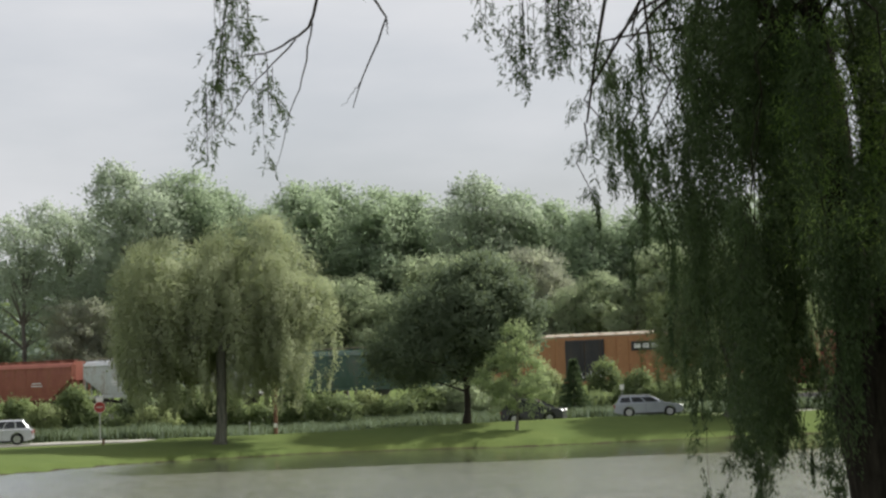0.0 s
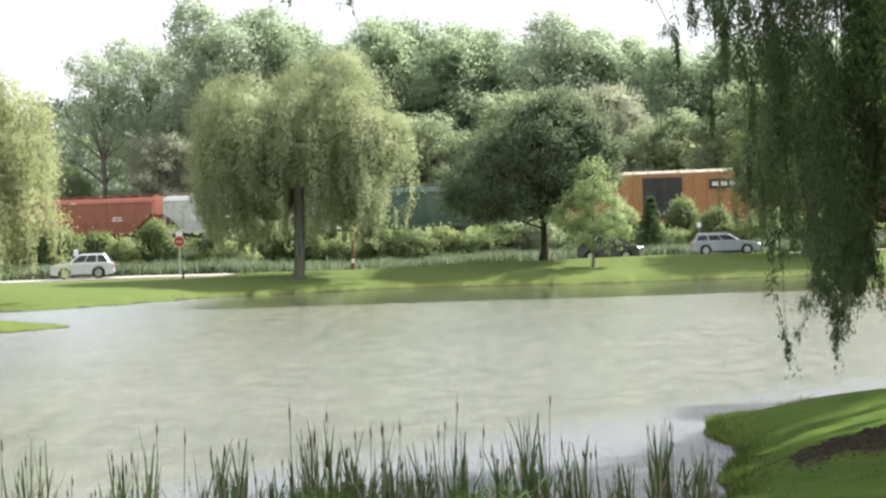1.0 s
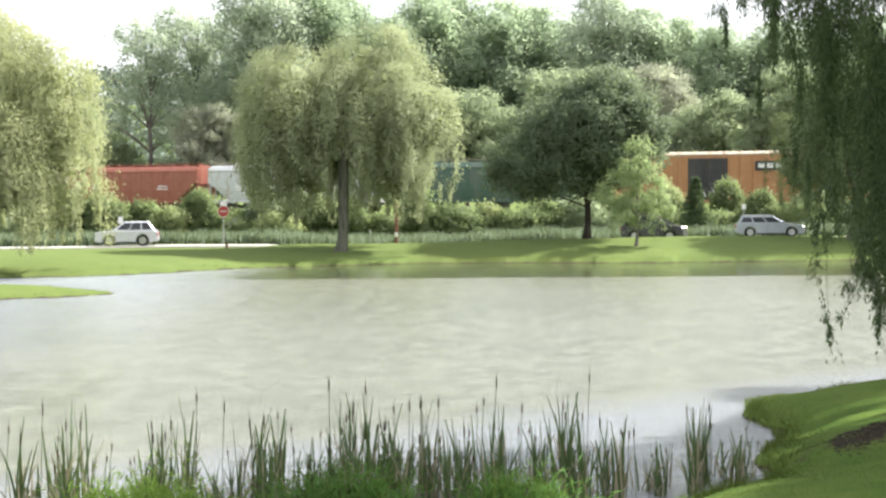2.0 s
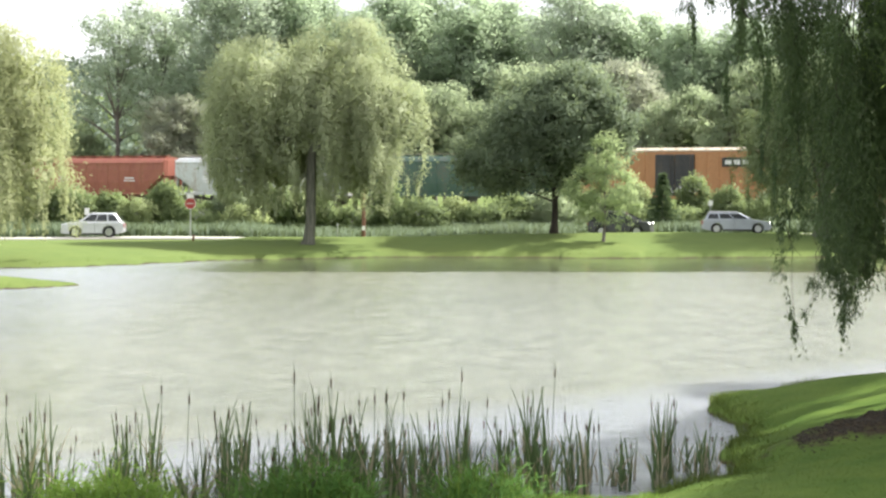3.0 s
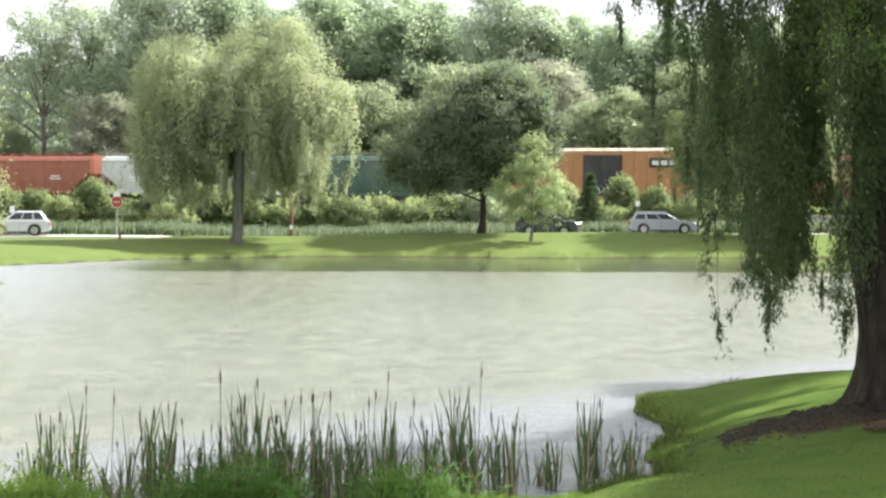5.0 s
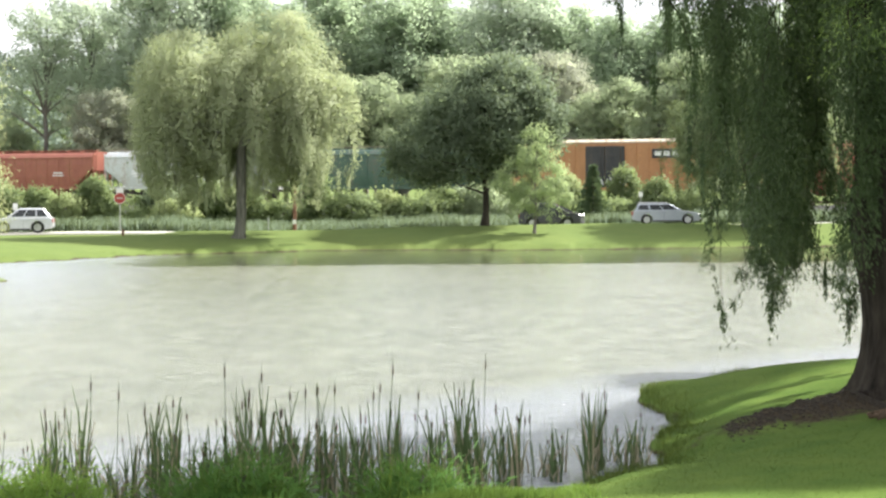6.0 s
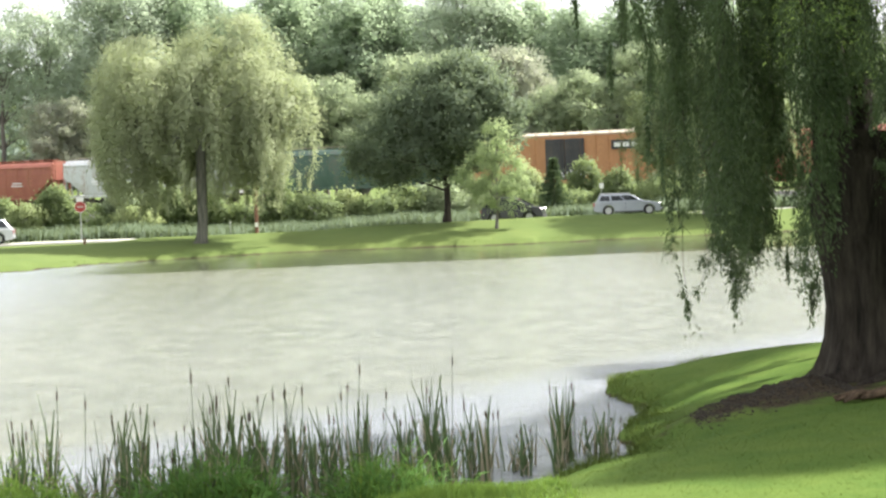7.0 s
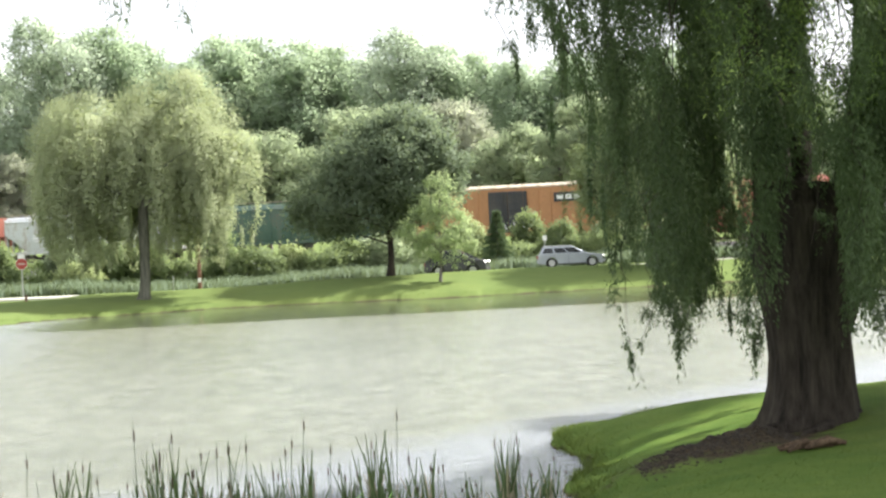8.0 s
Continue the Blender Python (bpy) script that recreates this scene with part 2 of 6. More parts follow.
def gritty_material(name, a, b, scale=8.0, bump=0.03):
    m, nt, bsdf, out = nodes_of(name)
    n = noise_node(nt, scale, 6, 0.7)
    n2 = noise_node(nt, scale * 0.06, 4)
    c = ramp_node(nt, n.outputs["Fac"], [(0.3, a), (0.7, b)])
    c = mix_node(nt, range_node(nt, n2.outputs["Fac"], 0.4, 0.7, 0.0, 0.4), c, tuple(x * 0.7 for x in a))
    nt.links.new(c, bsdf.inputs["Base Color"])
    bsdf.inputs["Roughness"].default_value = 0.9
    bump_node(nt, n.outputs["Fac"], 0.6, bump, bsdf)
    return m


M_LAWN = ground_material()
M_WATER = water_material()
M_CONCRETE = gritty_material("pale_concrete", (0.34, 0.325, 0.29), (0.46, 0.435, 0.39), 5.0, 0.01)
M_BALLAST = gritty_material("ballast", (0.16, 0.15, 0.14), (0.34, 0.32, 0.30), 14.0, 0.06)
M_SOIL = gritty_material("dark_soil", (0.018, 0.014, 0.009), (0.06, 0.046, 0.03), 9.0, 0.05)
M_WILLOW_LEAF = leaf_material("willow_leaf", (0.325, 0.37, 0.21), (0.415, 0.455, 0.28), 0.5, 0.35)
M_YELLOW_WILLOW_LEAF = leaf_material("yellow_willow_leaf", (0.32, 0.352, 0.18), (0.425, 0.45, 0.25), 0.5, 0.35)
# great willow's leaf, its shade put into the colour
M_NEAR_LEAF = leaf_material("willow_leaf_painted_shade", (0.034, 0.060, 0.030), (0.112, 0.158, 0.070), 0.30, 1.1, 0.55, 0.15, 0.35)
M_GREEN_WILLOW_LEAF = leaf_material("green_willow_leaf", (0.13, 0.18, 0.085), (0.25, 0.30, 0.15), 0.42, 0.35)
# the great willow's leaf again, with sunlight put into the colour
M_BRIGHT_LEAF = leaf_material("willow_leaf_painted_sun", (0.13, 0.22, 0.065), (0.25, 0.37, 0.11), 0.65, 1.1)
M_OAK_LEAF = leaf_material("oak_leaf", (0.115, 0.16, 0.10), (0.195, 0.245, 0.15), 0.5, 0.4, warm_by=0.2)
M_SAPLING_LEAF = leaf_material("sapling_leaf", (0.30, 0.39, 0.19), (0.42, 0.51, 0.28), 0.68, 0.6)
# the far wood's leaves: distance haze put into pale, bluish colours
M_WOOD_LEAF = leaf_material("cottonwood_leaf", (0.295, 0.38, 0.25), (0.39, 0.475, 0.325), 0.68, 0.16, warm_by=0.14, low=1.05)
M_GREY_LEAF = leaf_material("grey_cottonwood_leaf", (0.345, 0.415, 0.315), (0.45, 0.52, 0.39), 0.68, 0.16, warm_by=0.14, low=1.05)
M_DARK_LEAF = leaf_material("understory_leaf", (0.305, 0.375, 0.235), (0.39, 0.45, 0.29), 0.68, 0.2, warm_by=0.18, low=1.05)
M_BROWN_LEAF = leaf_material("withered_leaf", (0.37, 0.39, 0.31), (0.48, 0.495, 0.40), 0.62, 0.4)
M_SHRUB_LEAF = leaf_material("shrub_leaf", (0.14, 0.195, 0.09), (0.24, 0.30, 0.145), 0.55, 0.5)
M_SUMAC_LEAF = leaf_material("sumac_leaf", (0.21, 0.27, 0.11), (0.36, 0.41, 0.20), 0.42, 0.6)
M_CONIFER_LEAF = leaf_material("conifer_needles", (0.055, 0.09, 0.05), (0.11, 0.16, 0.085), 0.25, 0.8)
# the hill's haze is put into this grey-green leaf colour
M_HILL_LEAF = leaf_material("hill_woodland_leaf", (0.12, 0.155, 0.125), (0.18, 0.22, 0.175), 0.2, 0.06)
M_REED = leaf_material("cattail_blade", (0.028, 0.058, 0.026), (0.09, 0.135, 0.058), 0.28, 2.0, 0.45)
M_DRY_REED = leaf_material("dry_cattail_blade", (0.20, 0.165, 0.115), (0.36, 0.31, 0.22), 0.22, 2.0, 0.7)
M_MEADOW = leaf_material("meadow_grass", (0.12, 0.17, 0.105), (0.17, 0.22, 0.14), 0.32, 0.2)
M_TURF = leaf_material("turf_blade", (0.058, 0.112, 0.018), (0.130, 0.178, 0.036), 0.36, 0.5)
M_WEED = leaf_material("bright_weed", (0.09, 0.19, 0.024), (0.19, 0.31, 0.055), 0.46, 1.0)
M_BUSH_WEED = leaf_material("dark_weed", (0.04, 0.115, 0.02), (0.10, 0.21, 0.04), 0.38, 1.0)
M_BARK = bark_material("willow_bark", (0.02, 0.017, 0.014), (0.075, 0.063, 0.049), 5.0)
M_MID_BARK = bark_material("far_willow_bark", (0.075, 0.077, 0.06), (0.20, 0.195, 0.155), 5.0)
M_GREY_BARK = bark_material("grey_bark", (0.09, 0.08, 0.07), (0.24, 0.22, 0.19), 7.0)
M_HEAD = bark_material("cattail_head_fuzz", (0.065, 0.046, 0.03), (0.12, 0.088, 0.058), 60.0)


# ---- mesh building ----
def tidy(data, smooth=False):
    data.update()
    if smooth:
        data.polygons.foreach_set("use_smooth", np.ones(len(data.polygons), dtype=bool))
    return data


def mesh_of(name, verts, faces, material, smooth=False, normals=None):
    data = bpy.data.meshes.new(name)
    if isinstance(faces, np.ndarray):
        n, k = faces.shape
        data.vertices.add(len(verts))
        data.vertices.foreach_set("co", np.asarray(verts, dtype=np.float32).ravel())
        data.loops.add(n * k)
        data.loops.foreach_set("vertex_index", faces.astype(np.int32).ravel())
        data.polygons.add(n)
        data.polygons.foreach_set("loop_start", np.arange(0, n * k, k, dtype=np.int32))
        data.update(calc_edges=True)
    else:
        data.from_pydata([tuple(v) for v in verts], [], faces)
    data.materials.append(material)
    tidy(data, smooth or normals is not None)
    if normals is not None:
        data.normals_split_custom_set_from_vertices(normals)
    return data


def part_mesh(name, data, parent, label="", at=None):
    ob = new(name, data)
    ob.parent = parent
    if at is not None:
        ob.matrix_basis = at
    return tagged(ob, label) if label else ob


def part(name, bm, material, parent, label="", at=None, smooth=False):
    """Links a bmesh as one mesh object under a thing or a part."""
    data = bpy.data.meshes.new(name)
    bm.normal_update()
    bm.to_mesh(data)
    bm.free()
    data.materials.append(material)
    return part_mesh(name, tidy(data, smooth), parent, label, at)


def thing(name, label, category, at=None, group="", kind=""):
    ob = new(name)
    ob.empty_display_size = 0.3
    if at is not None:
        ob.matrix_basis = at
    return tagged(ob, label, category, group, kind)


def join(pieces):
    vs, fs, n = [], [], 0
    for v, f in pieces:
        vs.append(np.asarray(v, dtype=np.float32))
        fs.append(np.asarray(f) + n)
        n += len(v)
    return np.concatenate(vs), np.concatenate(fs)


def tube(points, radii, sides=8, rough=0.0, rng=None):
    """A tapering tube of quads along points (open at the ends)."""
    p = np.asarray(points, dtype=float)
    t = np.gradient(p, axis=0)
    t /= np.linalg.norm(t, axis=1)[:, None] + 1e-9
    ref = np.array([0.31, 0.95, 0.05]) if abs(t[:, 2]).mean() > 0.5 else np.array([0.05, 0.1, 1.0])
    a = np.cross(t, ref)
    a /= np.linalg.norm(a, axis=1)[:, None] + 1e-9
    b = np.cross(t, a)
    ang = np.linspace(0, 2 * math.pi, sides, endpoint=False)
    r = np.asarray(radii, dtype=float)[:, None] * np.ones((1, sides))
    if rough and rng is not None:
        r = r * (1 + rough * rng.standard_normal((1, sides)) + rough * 0.5 * rng.standard_normal(r.shape))
    v = p[:, None] + r[..., None] * (np.cos(ang)[None, :, None] * a[:, None] + np.sin(ang)[None, :, None] * b[:, None])
    n = len(p)
    i, j = np.meshgrid(np.arange(n - 1), np.arange(sides), indexing="ij")
    k = (j + 1) % sides
    f = np.stack([i * sides + j, i * sides + k, (i + 1) * sides + k, (i + 1) * sides + j], -1).reshape(-1, 4)
    return v.reshape(-1, 3), f


def curve_points(a, b, sag, n, rng=None, jitter=0.0):
    """Points from a to b that bow upwards by sag."""
    t = np.linspace(0, 1, n)[:, None]
    p = (1 - t) * np.asarray(a, float) + t * np.asarray(b, float)
    p[:, 2] += sag * 4 * (t * (1 - t))[:, 0]
    if rng is not None and jitter:
        j = rng.standard_normal((n, 3)) * jitter
        j[0] = 0
        p += j
    return p


def leaves(points, ways, length, width, rng, facing=None):
    """Diamond leaves that start at points and run along ways; facing: the side that each leaf turns to the light."""
    n = len(points)
    w = ways / (np.linalg.norm(ways, axis=1)[:, None] + 1e-9)
    q = rng.standard_normal((n, 3))
    side = np.cross(w, q)
    side /= np.linalg.norm(side, axis=1)[:, None] + 1e-9
    length = (np.ones(n) * length * rng.uniform(0.65, 1.25, n))[:, None]
    width = (np.ones(n) * width * rng.uniform(0.7, 1.2, n))[:, None] * 0.5
    if facing is not None:
        turn = (np.cross(side, w) * facing).sum(1) < 0
        side[turn] *= -1
    mid = points + w * length * 0.45
    v = np.stack([points, mid + side * width, points + w * length, mid - side * width], 1).reshape(-1, 3)
    return v, np.arange(4 * n).reshape(n, 4)


def unit(v):
    return v / (np.linalg.norm(v, axis=-1, keepdims=True) + 1e-9)


def lumps(p, wave, seed):
    """A smooth uneven field between about -1 and 1, with lumps of about wave metres."""
    rng = np.random.default_rng(seed)
    d = unit(rng.standard_normal((7, 3))) * (2 * math.pi / wave) * rng.uniform(0.7, 1.4, (7, 1))
    return np.sin(p @ d.T + rng.uniform(0, 6.28, 7)).sum(1) / 2.6


def bevel_box(sx, sy, sz, bevel=0.02, at=(0, 0, 0), bm=None):
    bm = bm or bmesh.new()
    made = bmesh.ops.create_cube(bm, size=1.0, matrix=Matrix.Translation(at) @ Matrix.Diagonal((sx, sy, sz, 1)))
    if bevel:
        edges = list({e for v in made["verts"] for e in v.link_edges})
        bmesh.ops.bevel(bm, geom=edges, offset=bevel, segments=2, affect="EDGES", profile=0.5)
    return bm


def rod(a, b, r, sides=8, bm=None):
    bm = bm or bmesh.new()
    a, b = Vector(a), Vector(b)
    turn = (b - a).to_track_quat("Z", "Y").to_matrix().to_4x4()
    bmesh.ops.create_cone(bm, cap_ends=True, segments=sides, radius1=r, radius2=r, depth=(b - a).length,
                          matrix=Matrix.Translation((a + b) / 2) @ turn)
    return bm


def extrude_outline(outline, half, axis="y", bevel=0.03):
    """A closed outline in x and z (or y and z) drawn out to both sides by half."""
    bm = bmesh.new()
    place = (lambda u, w, s: (u, s, w)) if axis == "y" else (lambda u, w, s: (s, u, w))
    low = [bm.verts.new(place(u, w, -half)) for u, w in outline]
    high = [bm.verts.new(place(u, w, half)) for u, w in outline]
    n = len(outline)
    bm.faces.new(low)
    bm.faces.new(high[::-1])
    for i in range(n):
        bm.faces.new((low[i], high[i], high[(i + 1) % n], low[(i + 1) % n]))
    bmesh.ops.recalc_face_normals(bm, faces=bm.faces)
    if bevel:
        rim = [e for e in bm.edges if (e.verts[0] in low) == (e.verts[1] in low)]
        bmesh.ops.bevel(bm, geom=rim, offset=bevel, segments=2, affect="EDGES", profile=0.5)
    return bm


# ---- the ground: one sheet with the pond's basin in it ----
SHORE = np.array([
    (-62, 99), (-40, 102), (-24.5, 106.1), (-20.5, 109.6), (-15.5, 116.3), (-11.6, 117.9), (-6.6, 121.0), (0.6, 121.0),
    (7.6, 119.8), (17.3, 121.0), (28, 123), (45, 118), (52, 100), (48, 75), (36, 60), (22, 53), (14.5, 48.0), (10.6, 45.3),
    (7.9, 44.6), (6.1, 43.3), (5.1, 42.0), (4.9, 40.4), (5.2, 38.6), (5.08, 37.0), (4.5, 34.6), (4.2, 31.8), (3.5, 30.4), (2.8, 29.3),
    (2.0, 28.3), (1.1, 27.4), (0.2, 26.8), (-3, 26.3), (-8, 26.4), (-16, 28.0), (-26, 33), (-40, 45), (-55, 65), (-62, 82), (-32, 83), (-24, 84),
    (-20, 86.5), (-18.9, 88.9), (-20.3, 91.0), (-24, 93.5), (-32, 95.5), (-62, 96.5)])
TRACK_A, TRACK_B = np.array((-38.0, 190.0)), np.array((16.3, 160.0))
TRACK_WAY = (TRACK_B - TRACK_A) / np.linalg.norm(TRACK_B - TRACK_A)
RAIL_Z = 2.4


def shore_distance(x, y):
    """Metres from the water's edge, below nought on the water."""
    p = np.stack([x, y], -1)
    best = np.full(x.shape, 1e9)
    inside = np.zeros(x.shape, bool)
    for a, b in zip(SHORE, np.roll(SHORE, -1, axis=0)):
        ab = b - a
        t = np.clip(((p - a) @ ab) / (ab @ ab), 0, 1)
        best = np.minimum(best, np.linalg.norm(p - a - t[..., None] * ab, axis=-1))
        cross = ((a[1] > y) != (b[1] > y)) & (x < (b[0] - a[0]) * (y - a[1]) / (b[1] - a[1] + 1e-12) + a[0])
        inside ^= cross
    return np.where(inside, -best, best)


def ease(v):
    v = np.clip(v, 0, 1)
    return v * v * (3 - 2 * v)


def ground_height(x, y):
    x, y = np.asarray(x, float), np.asarray(y, float)
    d = shore_distance(x, y)
    d = d + 0.22 * np.sin(x * 1.9 + y * 0.7) * np.exp(-d * d / 4) + 0.12 * np.sin(x * 4.3 - y * 3.1) * np.exp(-d * d)
    land = 0.14 + 1.10 * (1 - np.exp(-np.maximum(d, 0) / 3.3))
    land -= 0.26 * (1 - np.exp(-np.maximum(d, 0) / 3.3)) * ease((2 - x) / 7) * ease((y - 95) / 10)
    tongue = ease((-15 - x) / 3) * ease((y - 78) / 3) * ease((98 - y) / 3)
    land *= 1 - 0.45 * tongue
    land += 2.2 * ease((20 - y) / 18) * ease((60 - np.abs(x)) / 30)
    land -= 0.20 * np.exp(-(((x - 8.8) / 2.6) ** 2 + ((y - 34.8) / 3.0) ** 2))
    # a trodden ridge of earth runs from the willow's foot towards the water
    t = np.clip((8.9 - x) / 4.4, 0, 1)
    off = y - (35.4 - 0.72 * (8.9 - x)) + 0.12 * np.sin(x * 5.0)
    crest = np.where(off > 0, np.exp(-(off / 0.35) ** 2), np.exp(-(off / 1.3) ** 2))
    land += (0.36 - 0.24 * t) * crest * ease((8.7 - x) / 0.9) * ease((x - 4.4) / 1.2) * (1 + 0.22 * np.sin(x * 6.1 + 1) * np.sin(y * 5.3))
    land += 0.24 * np.exp(-((y - 127.4 - 0.05 * x) / 1.7) ** 2) * ease((x + 18) / 4)
    land -= (0.34 - 0.24 * ease((x - 7) / 9)) * ease((y - 128.4 - 0.08 * x) / 1.6) * ease((x + 17) / 4)
    land += 0.05 * np.sin(x * 0.35) * np.sin(y * 0.27 + 1)
    bed = -0.15 + np.maximum(d, -8) * 0.12
    return np.where(d > 0, land, bed)


def strip(a, b, step):
    return np.arange(a, b, step)


def build_ground():
    xs = np.concatenate([[-2600, -1500, -800, -450, -250, -150, -100, -75], strip(-60, -14, 1.0), strip(-14, 4, 0.4), strip(4, 12, 0.16), strip(12, 18, 0.4),
                         strip(18, 60, 1.0), [60, 75, 100, 150, 250, 450, 800, 1500, 2600]])
    ys = np.concatenate([[-900, -400, -150, -60, -30, -15], strip(-8, 20, 2.0), strip(20, 30, 0.4), strip(30, 38, 0.16), strip(38, 56, 0.4), strip(56, 80, 2.0),
                         strip(80, 134, 0.6), strip(134, 200, 4.0), [200, 220, 260, 320, 420, 600, 900, 1400, 2200, 3600]])
    gx, gy = np.meshgrid(xs, ys)
    gz = ground_height(gx, gy)
    v = np.stack([gx, gy, gz], -1).reshape(-1, 3)
    nx, ny = len(xs), len(ys)
    i, j = np.meshgrid(np.arange(ny - 1), np.arange(nx - 1), indexing="ij")
    f = np.stack([i * nx + j, i * nx + j + 1, (i + 1) * nx + j + 1, (i + 1) * nx + j], -1).reshape(-1, 4)
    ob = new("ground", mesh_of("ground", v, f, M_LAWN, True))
    return tagged(ob, "mown green lawn sloping to the banks of a pond", "lawn", kind="structure")


def build_water():
    xs, ys = np.linspace(-64, 54, 30), np.linspace(24, 128, 30)
    gx, gy = np.meshgrid(xs, ys)
    v = np.stack([gx, gy, gx * 0], -1).reshape(-1, 3)
    i, j = np.meshgrid(np.arange(29), np.arange(29), indexing="ij")
    f = np.stack([i * 30 + j, i * 30 + j + 1, (i + 1) * 30 + j + 1, (i + 1) * 30 + j], -1).reshape(-1, 4)
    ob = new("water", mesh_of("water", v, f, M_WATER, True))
    return tagged(ob, "pale silty green pond water ruffled by wind", "pond", kind="structure")


def ribbon(name, line, half, lift, material, label, category, depth=0.12):
    """A paved strip that follows the ground along line, with real edges."""
    line = np.asarray(line, float)
    pts = []
    for a, b in zip(line[:-1], line[1:]):
        n = max(2, int(np.linalg.norm(b - a) / 1.5))
        pts += [a + (b - a) * k / n for k in range(n)]
    pts = np.array(pts + [line[-1]])
    way = unit(np.gradient(pts, axis=0))
    side = np.stack([-way[:, 1], way[:, 0]], 1)
    rows = []
    for off, dz in ((-half, -depth), (-half, 0), (0, 0.02), (half, 0), (half, -depth)):
        q = pts + side * off
        rows.append(np.stack([q[:, 0], q[:, 1], ground_height(pts[:, 0], pts[:, 1]) + lift + dz], 1))
    v = np.stack(rows, 1).reshape(-1, 3)
    n = len(pts)
    i, j = np.meshgrid(np.arange(n - 1), np.arange(4), indexing="ij")
    f = np.stack([i * 5 + j, (i + 1) * 5 + j, (i + 1) * 5 + j + 1, i * 5 + j + 1], -1).reshape(-1, 4)
    return tagged(new(name, mesh_of(name, v, f, material)), label, category, kind="structure")


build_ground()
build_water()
ROAD_LINE = [(-140, 118), (-60, 123.5), (-27, 126.8), (17, 132.4), (60, 136), (140, 140)]
ribbon("road", ROAD_LINE, 1.9, 0.07, M_CONCRETE, "pale sunlit concrete road along the far bank", "road")


# ---- trees ----
def base_at(x, y, sink=0.06):
    return float(ground_height(np.array([x]), np.array([y]))[0]) - sink


def inner_leaves(blobs, scale, count, rng):
    """The dense shaded inside of a crown: larger overlapping sprays of leaf within each bough."""
    blobs = np.array(blobs, float)
    idx = np.repeat(np.arange(len(blobs)), count)
    d = unit(rng.standard_normal((len(idx), 3)))
    p = blobs[idx, :3] + d * blobs[idx, 3:] * (scale * rng.uniform(0.5, 1.0, len(idx)) ** 0.5)[:, None]
    big = np.minimum(blobs[idx, 3], blobs[idx, 5]) * math.sqrt(60.0 / count) * 0.62
    way = rng.standard_normal(p.shape)
    soft = unit(d + np.array([0, -0.1, 0.5]) + rng.standard_normal(p.shape) * 0.2)
    v, f = leaves(p - unit(way) * big[:, None] * 0.5, way, big, big * 0.8, rng, soft)
    return v, f, np.repeat(soft, 4, axis=0)


def willow_tree(x, y, lobes, skirt, leaf, label, seed, plumes=260, per=135, size=(0.21, 0.058), trunk_r=0.42, fork=3.2,
                name="willow_tree", tuck=0.0, gaps=-9.0):
    """A weeping willow: lobes are (dx, dy, z, radius, rise) domes that plumes of leaf arch out of and hang from, in layers."""
    rng = np.random.default_rng(seed)
    z0 = base_at(x, y)
    tree = thing(name, label, "tree", Matrix.Translation((x, y, z0)))
    # trunk with a flared foot
    hs = np.array([-0.2, 0.0, 0.25, 0.7, 1.6, fork, fork * 1.35])
    rs = trunk_r * np.array([1.75, 1.6, 1.25, 1.06, 0.98, 0.95, 0.7])
    mid = np.stack([0.05 * hs + 0.12 * np.sin(hs), 0.08 * np.cos(hs * 1.3), hs], 1)
    v, f = tube(mid, rs, 14, 0.06, rng)
    part_mesh("trunk", mesh_of("trunk", v, f, M_MID_BARK, True), tree)
    lobes = np.array(lobes, float)
    for k in range(9):
        l = lobes[k % len(lobes)]
        a = k * 2.4
        end = np.array((l[0] + 0.45 * l[3] * math.cos(a), l[1] + 0.45 * l[3] * math.sin(a) + 0.3, l[2] + l[4] * 0.4))
        pts = curve_points((0.05 * fork, 0, fork * rng.uniform(0.85, 1.2)), end, 0.9, 9, rng, 0.10)
        v, f = tube(pts, np.linspace(trunk_r * 0.42, 0.04, 9), 7)
        part_mesh("limb", mesh_of("limb", v, f, M_MID_BARK, True), tree)
    weights = lobes[:, 3] ** 2
    which = rng.choice(len(lobes), plumes, p=weights / weights.sum())
    lob = lobes[which]
    turn, up = rng.uniform(0, 2 * math.pi, plumes), rng.uniform(-0.15, 1.0, plumes)
    wide = lob[:, 3] * np.sqrt(np.clip(1 - up * up, 0.03, 1))
    out = np.stack([np.cos(turn), np.sin(turn), 0 * turn], 1)
    start = np.stack([lob[:, 0], lob[:, 1], lob[:, 2] + lob[:, 4] * up * 0.93], 1) + out * (wide * rng.uniform(0.62, 0.9, plumes))[:, None]
    # short plumes on the domes, long curtains round the sides; some reach the hem
    span = rng.uniform(1.3, 2.9, plumes) + 1.6 * (1 - np.abs(up))
    hang = (up < 0.55) & (rng.uniform(0, 1, plumes) < 0.66)
    span = np.where(hang, start[:, 2] - skirt * rng.uniform(0.9, 1.9, plumes), span)
    span = np.clip(np.minimum(span, start[:, 2] - skirt), 0.6, 7.5)
    reach = np.minimum(0.55 + 0.16 * span, 1.3) * rng.uniform(0.6, 1.1, plumes) * np.where(hang, 0.45, 1.0)
    girth = rng.uniform(0.26, 0.52, plumes)
    own = rng.standard_normal((plumes, 3)) * 0.22
    count = (per * span * (0.5 + girth / 0.4)).astype(int)
    j = np.repeat(np.arange(plumes), count)
    q = rng.uniform(0, 1, len(j)) ** 0.9
    taper = np.interp(q, [0, 0.15, 0.5, 1.0], [0.7, 1.15, 0.85, 0.28])
    around = rng.standard_normal((len(j), 3)) * np.array([1, 1, 0.55])
    p = start[j] + out[j] * (reach[j] * np.sqrt(q))[:, None] + around * (girth[j] * taper)[:, None]
    p[:, 2] += 0.5 * np.sin(np.minimum(q * span[j] * 1.3, 3.14)) - span[j] * q ** 1.25
